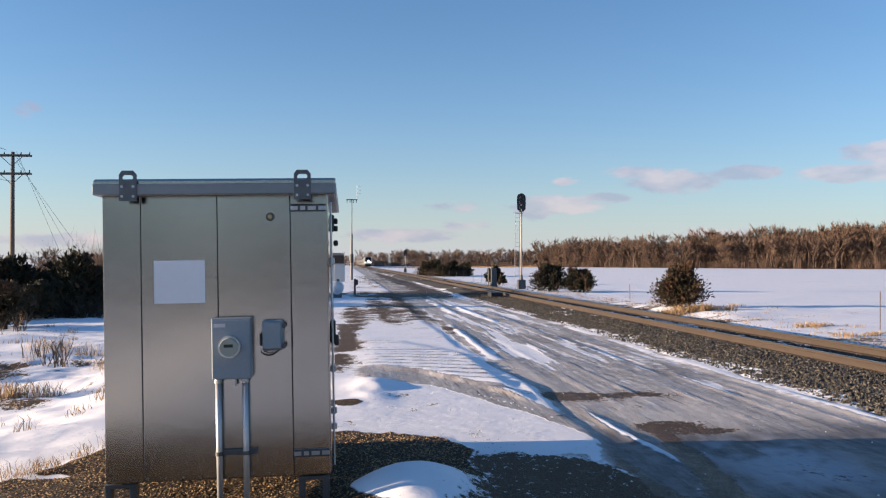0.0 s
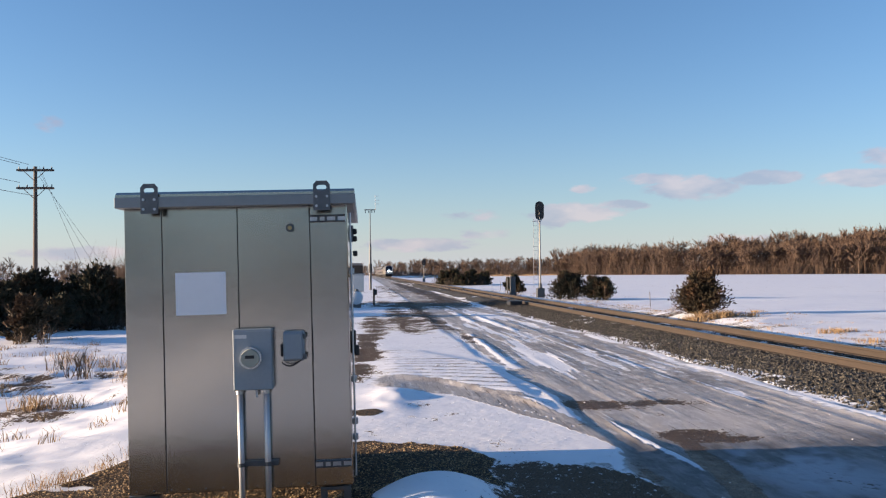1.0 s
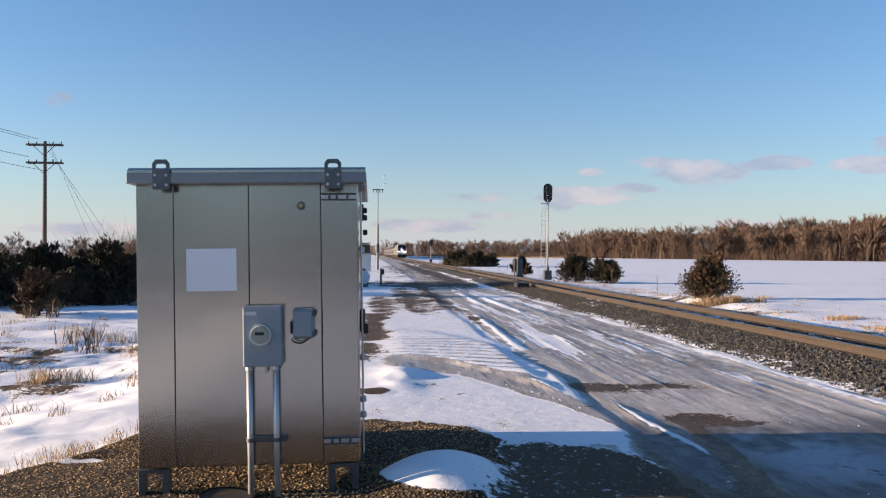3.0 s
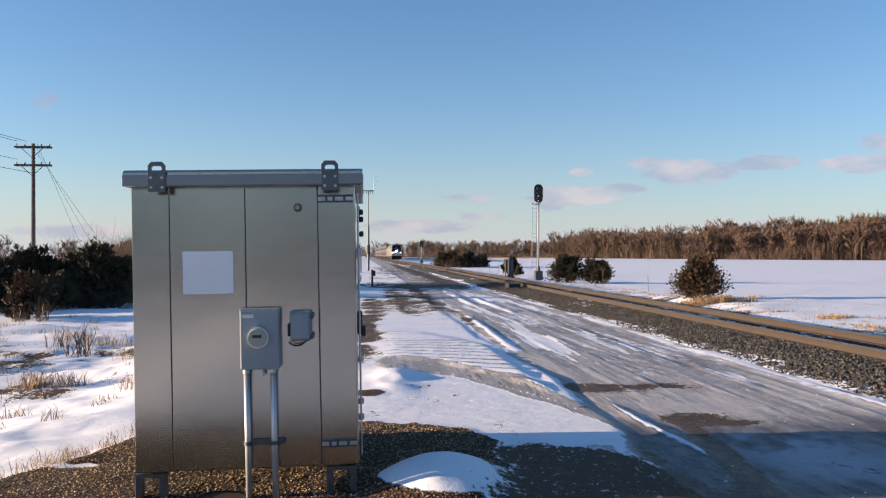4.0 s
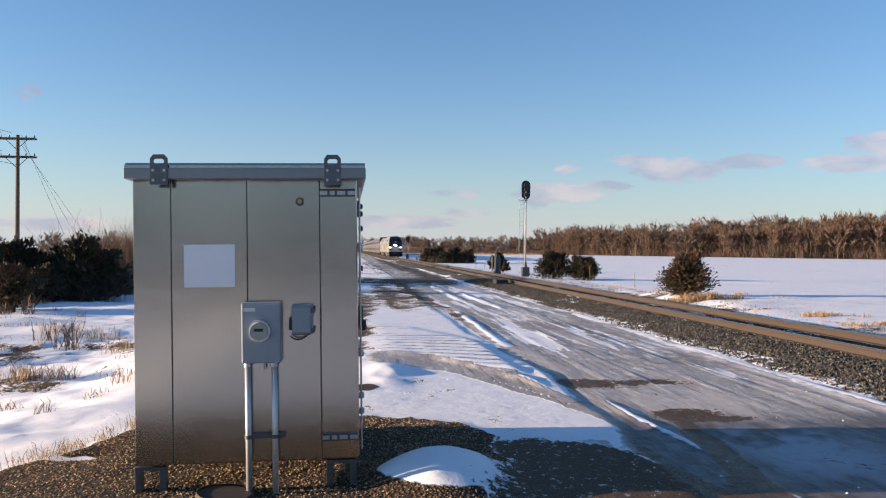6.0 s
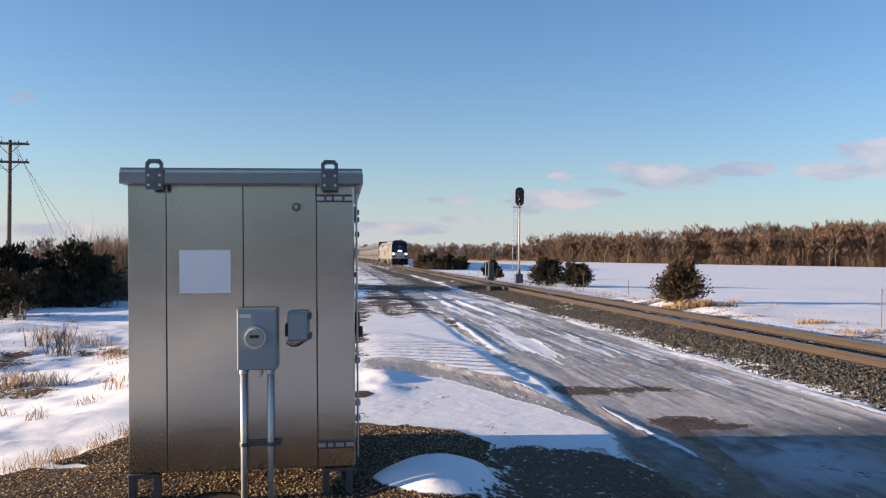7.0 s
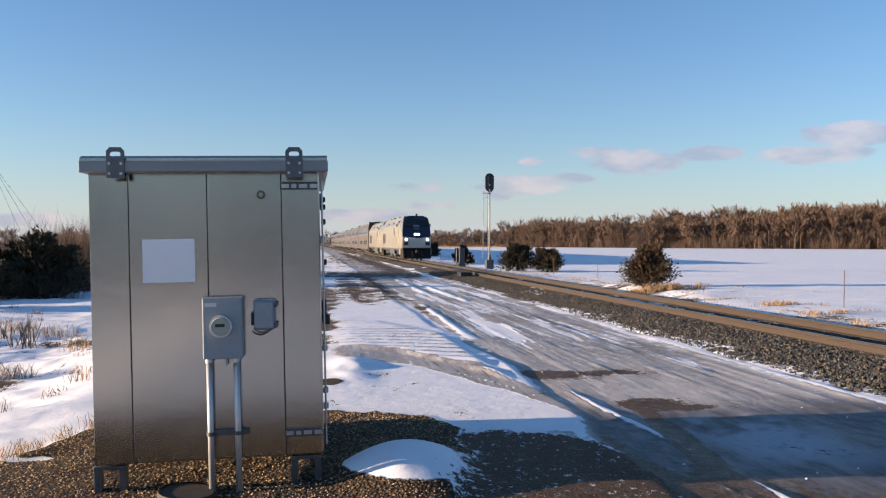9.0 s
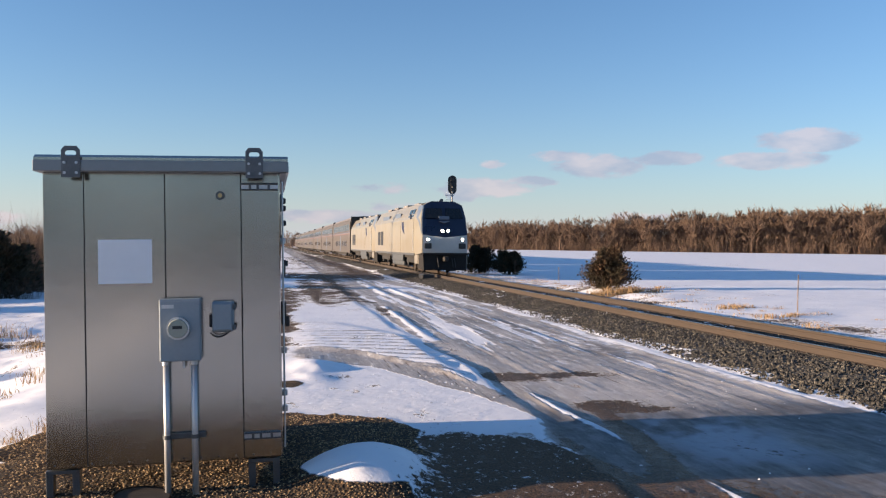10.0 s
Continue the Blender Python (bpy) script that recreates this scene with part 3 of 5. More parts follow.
def build_track():
    # ballast bed with a rough surface
    prof = [(-3.1, -0.12), (-2.75, 0.0), (-2.3, 0.06), (-1.75, 0.13), (-1.4, 0.145), (-0.9, 0.14), (-0.5, 0.142), (0, 0.15), (0.5, 0.142), (0.9, 0.14), (1.4, 0.145), (1.8, 0.12), (2.3, -0.1), (3.0, -0.45)]
    px, pz = np.array([p[0] for p in prof]), np.array([p[1] for p in prof])
    ss = np.arange(-3.1, 3.01, 0.1)
    ys = np.array(spread(-60, 4, 0.5, 1, 1) + spread(4.2, 900, 0.11, 1.012, 8))
    S, Y = np.meshgrid(ss, ys)
    Z = np.interp(S, px, pz) + 0.05 * fbm(S * 6, Y * 6, 3, 91) * (Y < 60)
    n1 = fbm(S * 0.7, Y * 0.16, 4, 93) + 0.35 * fbm(S * 5, Y * 2.5, 3, 94)
    snow = np.clip(0.5 + 2.6 * (n1 - 0.10) + 0.95 * np.exp(-((S + 0.2) / 0.45) ** 2) + 0.42 * np.exp(-((S + 2.65) / 0.3) ** 2) - 0.55 * np.exp(-((S + 1.7) / 0.5) ** 2) + 0.9 * sm(1.5, 2.2, S) - 0.45, 0, 1)
    nx, ny = len(ss), len(ys)
    idx = np.arange(nx * ny).reshape(ny, nx)
    faces = np.stack([idx[:-1, :-1], idx[:-1, 1:], idx[1:, 1:], idx[1:, :-1]], -1).reshape(-1, 4)
    me = bpy.data.meshes.new("ballast_bed")
    me.from_pydata(np.stack([S, Y, Z], -1).reshape(-1, 3).tolist(), [], faces.tolist())
    me.attributes.new("snow", "FLOAT", "POINT").data.foreach_set("value", snow.reshape(-1).astype(np.float32))
    me.polygons.foreach_set("use_smooth", [True] * len(me.polygons))
    q = mat("snow_dusted_ballast", (0.036, 0.034, 0.03), 0.9, 0, 0.5, 9, 0.035, 22, second=(0.10, 0.085, 0.065), amount=0.3, patch=12)
    nt = q.node_tree
    b = nt.nodes["Principled BSDF"]
    old = b.inputs["Base Color"].links[0].from_socket
    at = nt.nodes.new("ShaderNodeAttribute")
    at.attribute_name = "snow"
    nz = nt.nodes.new("ShaderNodeTexNoise")
    nz.inputs["Scale"].default_value = 9
    tc = nt.nodes.new("ShaderNodeTexCoord")
    nt.links.new(tc.outputs["Object"], nz.inputs["Vector"])
    ad = nt.nodes.new("ShaderNodeMath")
    ad.operation = "MULTIPLY_ADD"
    nt.links.new(nz.outputs[0], ad.inputs[0])
    ad.inputs[1].default_value = 0.9
    nt.links.new(at.outputs["Fac"], ad.inputs[2])
    mr = nt.nodes.new("ShaderNodeMapRange")
    mr.inputs["From Min"].default_value, mr.inputs["From Max"].default_value = 1.0, 1.12
    nt.links.new(ad.outputs[0], mr.inputs[0])
    mx = nt.nodes.new("ShaderNodeMix")
    mx.data_type = "RGBA"
    nt.links.new(mr.outputs[0], mx.inputs["Factor"])
    nt.links.new(old, mx.inputs["A"])
    mx.inputs["B"].default_value = (0.82, 0.84, 0.88, 1)
    nt.links.new(mx.outputs["Result"], b.inputs["Base Color"])
    me.materials.append(q)
    along(tagged(new("ballast_bed", me), "grey stone ballast bed dusted with snow", "ballast", kind="structure"))
    # rails
    foot = [(-0.07, 0), (0.07, 0), (0.07, 0.012), (0.012, 0.03), (0.012, 0.13), (0.036, 0.14), (0.036, 0.175), (0.028, 0.182), (-0.028, 0.182), (-0.036, 0.175), (-0.036, 0.14), (-0.012, 0.13), (-0.012, 0.03), (-0.07, 0.012)]
    for s in (-0.755, 0.755):
        rail = along(thing("rail", "rust-brown steel rail with a worn running top", "rail", group="rails of the track", kind="structure"))
        part("rail_body", prism(B(), [(s + a, RAILZ - 0.184 + b_) for a, b_ in foot], "y", -60, 900), RUST, rail)
        part("running_surface", box(B(), s, 420, RAILZ, 0.05, 960, 0.004), RAILTOP, rail, "bright worn rail head")
    # ties: one mesh, single pieces in the near stretch, the rest joined
    ties = along(thing("railway_ties", "dark creosoted timber ties half buried in ballast", "railway ties", kind="structure"))
    tie_me = None
    for i in range(150):
        y = 6 + 0.52 * i
        if tie_me is None:
            o = part("tie", box(B(), 0, 0, 0.062, 2.6, 0.22, 0.17, 0.012), TIE, ties)
            tie_me = o.data
        else:
            o = new("tie", tie_me)
            o.parent = ties
        o.location = (random.uniform(-0.03, 0.03), y, random.uniform(-0.008, 0.008))
        o.rotation_euler = (0, 0, random.uniform(-0.012, 0.012))
    V, F = [], []
    for i in range(1500):
        y = 6 + 0.52 * 150 + 0.52 * i if i < 1400 else 6 - 0.52 * (i - 1399)
        k = len(V)
        V += [(-1.3, y - 0.11, 0.148), (1.3, y - 0.11, 0.148), (1.3, y + 0.11, 0.148), (-1.3, y + 0.11, 0.148), (-1.3, y - 0.11, 0.0), (1.3, y - 0.11, 0.0), (1.3, y + 0.11, 0.0), (-1.3, y + 0.11, 0.0)]
        F += [(k, k + 1, k + 2, k + 3), (k, k + 4, k + 5, k + 1), (k + 3, k + 2, k + 6, k + 7), (k, k + 3, k + 7, k + 4), (k + 1, k + 5, k + 6, k + 2)]
    o = raw("far_ties", V, F, TIE)
    o.parent = ties
    tagged(o, kind="stuff")
    # loose stones on the near shoulder
    V, F = [], []
    base = [(1, 0, 0), (-1, 0, 0), (0, 1, 0), (0, -1, 0), (0, 0, 1), (0, 0, -1)]
    tri = [(0, 2, 4), (2, 1, 4), (1, 3, 4), (3, 0, 4), (2, 0, 5), (1, 2, 5), (3, 1, 5), (0, 3, 5)]
    rnd = random.Random(5)
    count = 0
    while count < 22000:
        y = 8 + 45 * rnd.random() ** 1.7
        s = -2.75 + 2.0 * rnd.random()
        if rnd.random() < 0.12:
            s = rnd.uniform(-0.6, 0.6)
        count += 1
        z = float(np.interp(s, px, pz))
        r = rnd.uniform(0.014, 0.036)
        rot = Euler((rnd.uniform(0, 6), rnd.uniform(0, 6), rnd.uniform(0, 6))).to_matrix()
        k = len(V)
        for p in base:
            v = rot @ (Vector(p) * r * rnd.uniform(0.65, 1.25))
            V.append((s + v.x, y + v.y, z + v.z + 0.012))
        F += [(a + k, b_ + k, c + k) for a, b_, c in tri]
    o = raw("ballast_stones", V, F, STONE)
    along(tagged(o, "loose angular grey ballast stones beside the rail", "ballast stones", kind="stuff"))


build_track()


# ---- equipment cabinet ----
def build_cabinet():
    W, D, H = 1.755, 2.35, 2.27
    cab = thing("equipment_cabinet", "large brushed aluminium trackside equipment cabinet on short steel feet", "cabinet", on_cab())
    z0 = 0.272
    zr0 = z0 + H
    h = W / 2
    part("body", box(B(), 0, D / 2, z0 + H / 2, W - 0.01, D, H, 0.006), ALU, cab)
    # folded front sheets with open seams between them
    cuts = [-h, -0.584, 0.007, 0.583, h]
    for a, c in zip(cuts[:-1], cuts[1:]):
        part("front_sheet", box(B(), (a + c) / 2, -0.008, z0 + H / 2 + 0.004, c - a - 0.007, 0.02, H - 0.01, 0.004), ALU, cab)
    for a in cuts[1:-1]:
        part("seam", box(B(), a, -0.006, z0 + H / 2, 0.0068, 0.018, H - 0.03), BLACK, cab)
    part("side_soffit", box(B(), h + 0.032, D / 2, zr0 - 0.002, 0.052, D + 0.2, 0.01), DARKGALV, cab)
    for a, c in ((0.02, 0.8), (0.8, 1.6), (1.6, D - 0.02)):
        part("side_sheet", box(B(), h, (a + c) / 2, z0 + H / 2, 0.014, c - a - 0.01, H - 0.02, 0.004), SIDEALU, cab)
    zr = z0 + H
    part("roof", prism(B(), [(-0.150, zr + 0.076), (D + 0.16, zr + 0.076), (D + 0.16, zr + 0.10), (0.25, zr + 0.148), (-0.10, zr + 0.122), (-0.150, zr + 0.10)], "x", -h - 0.025, h + 0.072), ALU, cab, "bright aluminium roof lid")
    part("front_fascia", box(B(), 0.023, -0.160, zr + 0.036, W + 0.10, 0.022, 0.082, 0.004), ALUEDGE, cab, "grey folded roof fascia")
    part("soffit", box(B(), 0.023, -0.075, zr + 0.004, W + 0.07, 0.145, 0.012), ALUEDGE, cab)
    for s, o in ((-1, 0.02), (1, 0.066)):
        part("side_fascia", prism(B(), [(-0.148, zr - 0.004), (D + 0.15, zr - 0.004), (D + 0.15, zr + 0.074), (-0.148, zr + 0.074)], "x", s * (h + o) - 0.011, s * (h + o) + 0.011), ALUEDGE, cab)
    # lifting lugs
    for x in (-0.637, 0.693):
        lug = part("lifting_lug", lug_mesh(x, zr), DARKGALV, cab, "dark bolted steel lifting lug with a slotted eye")
        for bx in (-0.042, 0.042):
            for bz in (-0.02, 0.055):
                part("bolt", rod(B(), (x + bx, -0.19, zr + bz), (x + bx, -0.203, zr + bz), 0.011, n=6), GALV, lug)
    # hinge plates on the outer sheet
    for z in (2.432, 0.457):
        hinge = part("hinge", box(B(), 0.73, -0.024, z, 0.285, 0.012, 0.058, 0.003), GALV, cab, "bare metal hinge plate")
        part("hinge_pin", rod(B(), (0.59, -0.034, z + 0.022), (0.87, -0.034, z + 0.022), 0.008, n=8), DARKGALV, hinge)
        part("hinge_pin", rod(B(), (0.59, -0.034, z - 0.024), (0.87, -0.034, z - 0.024), 0.006, n=8), DARKGALV, hinge)
        for bx in (0.655, 0.715, 0.80):
            part("hinge_lug", box(B(), bx, -0.036, z, 0.02, 0.016, 0.05, 0.003), DARKGALV, hinge)
    part("lock_bezel", rod(B(), (0.425, -0.016, 2.362), (0.425, -0.04, 2.362), 0.036, 0.03, 16), DARKGALV, cab, "round brass lock")
    part("lock_core", rod(B(), (0.425, -0.04, 2.362), (0.425, -0.048, 2.362), 0.017, n=12), BRASS, cab)
    # feet
    for x in (-0.773, 0.738):
        for y in (0.07, D - 0.1):
            foot = part("foot", box(B(), x, y, z0 - 0.03, 0.245, 0.09, 0.03, 0.004), DARKGALV, cab, "galvanised steel foot")
            for dx in (-0.095, 0.095):
                part("foot_leg", box(B(), x + dx, y, z0 - 0.17, 0.055, 0.08, 0.27, 0.004), DARKGALV, foot)
    for i in range(13):
        part("rivet", rod(B(), (-h + 0.06 + i * 0.134, -0.017, z0 + 0.035), (-h + 0.06 + i * 0.134, -0.024, z0 + 0.035), 0.007, n=6), DARKGALV, cab)
    # side door furniture
    sx = h + 0.008
    for y in (0.10, 0.14):
        part("door_rod", rod(B(), (sx + 0.02, y, z0 + 0.05), (sx + 0.02, y, zr - 0.06), 0.008), GALV, cab)
    handle = part("door_handle", box(B(), sx + 0.022, 0.3, 1.40, 0.045, 0.08, 0.2, 0.015), BLACK, cab, "black door handle")
    part("padlock", box(B(), sx + 0.05, 0.28, 1.33, 0.04, 0.04, 0.09, 0.012), BLACK, handle)
    for z in (0.62, 0.75, 1.1, 2.0):
        part("latch", box(B(), sx + 0.02, 0.2, z, 0.05, 0.05, 0.05, 0.008), GALV, cab)
    br = part("side_bracket", box(B(), sx + 0.02, 1.2, 2.36, 0.03, 0.04, 0.16, 0.01), DARKGALV, cab, "dark bracket with small fittings on the cabinet side")
    for z in (2.38, 2.31, 2.17):
        part("fitting", box(B(), sx + 0.045, 1.2, z, 0.045, 0.05, 0.055, 0.015), BLACK, br)
    return cab


def on_cab():
    return Matrix.Translation((-0.983, CAB_Y, 0.0)) @ Matrix.Rotation(radians(0.5), 4, "Z") @ Matrix.Rotation(radians(-1.15), 4, "Y")


def lug_mesh(x, zr):
    bm = B()
    w, t = 0.066, 0.012
    y = -0.179
    # plate with a slotted eye: outer outline and eye joined by a ring of faces
    def ring(pts):
        return [(x + a, zr + b_) for a, b_ in pts]
    top, bot = 0.180, -0.054
    outer = ring([(-w, bot), (w, bot), (w, top - 0.03), (w - 0.025, top), (-w + 0.025, top), (-w, top - 0.03)])
    cz = top - 0.055
    eye = []
    for k in range(12):
        a = 2 * math.pi * k / 12 + math.pi * 1.25
        eye.append((x + 0.018 * (1 if math.cos(a) > 0 else -1) + 0.022 * math.cos(a), zr + cz + 0.022 * math.sin(a)))
    for yy, flip in ((y - t / 2, False), (y + t / 2, True)):
        vo = [bm.verts.new((p[0], yy, p[1])) for p in outer]
        ve = [bm.verts.new((p[0], yy, p[1])) for p in eye]
        es = [bm.edges.new((vo[i], vo[(i + 1) % 6])) for i in range(6)] + [bm.edges.new((ve[i], ve[(i + 1) % 12])) for i in range(12)]
        bmesh.ops.triangle_fill(bm, use_beauty=True, use_dissolve=False, edges=es)
    bm.verts.ensure_lookup_table()
    o1, e1, o2, e2 = bm.verts[0:6], bm.verts[6:18], bm.verts[18:24], bm.verts[24:36]
    for a, b_, k in ((o1, o2, 6), (e1, e2, 12)):
        for i in range(k):
            bm.faces.new((a[i], a[(i + 1) % k], b_[(i + 1) % k], b_[i]))
    bmesh.ops.recalc_face_normals(bm, faces=bm.faces)
    return bm


CAB = build_cabinet()


def build_meter():
    meter = thing("electric_meter_box", "grey enamelled electric meter box with a round glass meter", "electric meter", on_cab())
    x0, x1, z0, z1, y = -0.031, 0.274, 1.084, 1.562, -0.02
    cx, cz = (x0 + x1) / 2, (z0 + z1) / 2
    part("housing", box(B(), cx, y - 0.065, cz, x1 - x0, 0.13, z1 - z0, 0.008), GREYPAINT, meter)
    cover = part("cover", box(B(), cx, y - 0.134, cz - 0.005, x1 - x0 - 0.012, 0.012, z1 - z0 - 0.02, 0.005), GREYPAINT, meter)
    part("label_plate", box(B(), x0 + 0.065, y - 0.142, z1 - 0.055, 0.09, 0.003, 0.028), CONDUIT, meter, "small pale maker's plate")
    mz, my = z1 - 0.222, y - 0.14
    part("meter_ring", rod(B(), (cx - 0.012, my, mz), (cx - 0.012, my - 0.035, mz), 0.088, 0.086, 28), GALV, meter, "steel sealing ring")
    part("meter_face", rod(B(), (cx - 0.012, my - 0.035, mz), (cx - 0.012, my - 0.065, mz), 0.073, 0.068, 28), METERFACE, meter, "pale meter face under glass")
    part("meter_display", box(B(), cx - 0.012, my - 0.066, mz + 0.012, 0.07, 0.004, 0.024), BLACK, meter, "dark meter display")
    part("seal", box(B(), cx + 0.02, y - 0.07, z0 - 0.035, 0.018, 0.01, 0.055, 0.003), WHITEPAINT, meter, "white plastic seal tag")
    for x, b_ in ((0.008, -0.12), (0.215, -0.12)):
        part("conduit", rod(B(), (x, y - 0.065, z0), (x + 0.004, y - 0.065, b_ + 0.12), 0.024, n=14), CONDUIT, meter, "upright grey conduit pipe", True)
        part("conduit_collar", rod(B(), (x, y - 0.065, z0 + 0.002), (x, y - 0.065, z0 - 0.035), 0.03, n=14), GALV, meter)
    strut = part("strut", box(B(), 0.134, y - 0.022, 0.493, 0.325, 0.04, 0.042, 0.003), DARKGALV, meter, "slotted steel strut")
    for x in (0.008, 0.215):
        part("pipe_clamp", rod(B(), (x, y - 0.065, 0.478), (x, y - 0.065, 0.508), 0.029, n=14), DARKGALV, strut)
    box2 = thing("socket_box", "weathered grey outlet box with a hinged flap and chain", "outlet box", on_cab())
    part("housing", box(B(), 0.438, -0.062, 1.414, 0.165, 0.09, 0.24, 0.015), GREYPAINT, box2)
    part("flap", box(B(), 0.433, -0.115, 1.414, 0.15, 0.02, 0.215, 0.012), GREYPAINT, box2, "dull hinged flap")
    for z in (1.33, 1.49):
        part("hinge", rod(B(), (0.525, -0.1, z - 0.02), (0.525, -0.1, z + 0.02), 0.014, n=8), DARKGALV, box2)
    part("hook", box(B(), 0.346, -0.07, 1.384, 0.025, 0.05, 0.1, 0.008), BLACK, box2)
    bm = B()
    for k in range(16):
        f = k / 15
        bmesh.ops.create_icosphere(bm, subdivisions=1, radius=0.009, matrix=Matrix.Translation((0.348 + 0.18 * f, -0.1, 1.344 - 0.075 * math.sin(math.pi * (0.15 + 0.85 * f) ** 0.8) - 0.01)))
    part("chain", bm, BLACK, box2, "black chain")
    sheet = tagged(link("notice_sheet", box(B(), -0.289, -0.022, 1.853, 0.394, 0.004, 0.340), PAPER), "blank white notice sheet fixed to the cabinet", "notice")
    sheet.matrix_world = on_cab()


build_meter()


# ---- trees and shrubs ----
def cedar_mesh(seed, height, radius, count, lean=0.0, size=0.16):
    """Foliage of a low cedar: narrow sprays set along many upswept branches, ragged at the edge."""
    r = random.Random(seed)
    V, F = [], []
    nb = max(30, count // 26)
    lobes = [(r.uniform(0, 6.28), r.uniform(0.7, 1.25)) for _ in range(5)]
    tops = [(r.uniform(-0.35, 0.35) * radius, r.uniform(-0.35, 0.35) * radius, r.uniform(0.75, 1.0)) for _ in range(4)]
    for i in range(nb):
        f = (i + r.random()) / nb
        a = r.uniform(0, 6.283)
        ox, oy, th = r.choice(tops)
        k = 1.0
        for la, lk in lobes:
            w = max(0, math.cos(a - la)) ** 3
            k = k * (1 - w) + lk * w
        reach = radius * k * (0.80 + 0.30 * math.sin(math.pi * min(1.0, 0.3 + f))) * (1 - 0.68 * f ** 1.3) * r.uniform(0.7, 1.12)
        start = Vector((ox * f, oy * f, f * height * th * 0.86))
        d = Vector((math.cos(a), math.sin(a), r.uniform(0.15, 0.7) + 0.9 * f * f)).normalized()
        for j in range(26):
            g = 0.25 + 0.75 * (j + r.random()) / 26
            c = start + d * reach * g + Vector((r.gauss(0, 0.07), r.gauss(0, 0.07), r.gauss(0, 0.06))) * (1.3 - 0.6 * g) * radius
            if c.z < 0.02:
                c.z = 0.02 + 0.1 * r.random()
            s = size * r.uniform(0.6, 1.4)
            for _k in range(2):
                q = (d * 1.1 + Vector((r.uniform(-.8, .8), r.uniform(-.8, .8), r.uniform(-.4, 1.0)))).normalized()
                side = q.cross(Vector((r.uniform(-1, 1), r.uniform(-1, 1), r.uniform(-1, 1)))).normalized() * s * 0.26
                n0 = len(V)
                V += [c - q * s * 0.3, c + q * s * 0.35 + side, c + q * s * 1.25, c + q * s * 0.4 - side]
                F.append((n0, n0 + 1, n0 + 2, n0 + 3))
    return V, F


def build_cedar(label, seed, height, radius, count, material, size=0.16):
    t = thing("cedar_bush", label, "bush")
    V, F = cedar_mesh(seed, height, radius, count, 0, size)
    o = raw("crown", V, F, material)
    o.parent = t
    r = random.Random(seed + 1)
    bm = B()
    rod(bm, (0, 0, -0.2), (0.05, 0, height * 0.85), 0.05 + radius * 0.03, 0.01, 7)
    part("trunk", bm, BARK, t)
    for k in range(5):
        a = r.uniform(0, 6.28)
        z = height * r.uniform(0.1, 0.6)
        part("limb", rod(B(), (0, 0, z), (radius * 0.75 * math.cos(a), radius * 0.75 * math.sin(a), z + height * 0.2), 0.03, 0.008, 5), BARK, t)
    return t


def put(t, x, y, turn=0.0, s=1.0, sink=0.05):
    t.matrix_world = Matrix.Translation((x, y, zat(x, y) - sink)) @ Matrix.Rotation(turn, 4, "Z") @ Matrix.Diagonal((s, s, s, 1))
    return t


def bare_tree(seed, height, low=0.1):
    """Trunk, limbs and fine twigs of a leafless tree as thin tapered pieces."""
    r = random.Random(seed)
    V, F = [], []

    def limb(a, b_, r0, r1):
        d = (b_ - a).normalized()
        s = d.cross(Vector((0.3, 0.9, 0.2))).normalized()
        t = d.cross(s)
        k = len(V)
        for j in range(3):
            w = s * math.cos(2.094 * j) + t * math.sin(2.094 * j)
            V.append(a + w * r0)
            V.append(b_ + w * r1)
        for j in range(3):
            i, m = 2 * j, 2 * ((j + 1) % 3)
            F.extend([(k + i, k + m, k + m + 1), (k + i, k + m + 1, k + i + 1)])

    def twig(a, d, length, w):
        s = d.cross(Vector((r.uniform(-1, 1), r.uniform(-1, 1), r.uniform(-1, 1)))).normalized() * w
        k = len(V)
        V.extend([a - s, a + s, a + d * length])
        F.append((k, k + 1, k + 2))

    def grow(a, d, length, rad, depth):
        b_ = a + d * length
        limb(a, b_, rad, rad * 0.55)
        for _ in range(3 if depth > 1 else 9):
            nd = (d + Vector((r.uniform(-.8, .8), r.uniform(-.8, .8), r.uniform(-.15, .6)))).normalized()
            at = a + d * length * r.uniform(0.4 if depth > 1 else 0.1, 1.0)
            if depth > 1:
                grow(at, nd, length * r.uniform(0.55, 0.85), max(rad * 0.5, 0.03), depth - 1)
            else:
                twig(at, nd, length * r.uniform(0.5, 1.0), 0.075)
    trunk = height * 0.42
    limb(Vector((0, 0, -0.4)), Vector((0, 0, trunk)), height * 0.013, height * 0.009)
    for i in range(6):
        f = low + (1 - low) * (i + r.random()) / 6
        a = r.uniform(0, 6.283)
        d = Vector((math.cos(a) * 0.75, math.sin(a) * 0.75, r.uniform(0.5, 1.1) + 0.8 * f)).normalized()
        grow(Vector((0, 0, trunk * f)), d, height * r.uniform(0.2, 0.3), height * 0.006, 3 if f > 0.6 else 2)
    top = max(v[2] for v in V)
    k = height / top
    return np.array([tuple(v) for v in V]) * k, np.array(F)


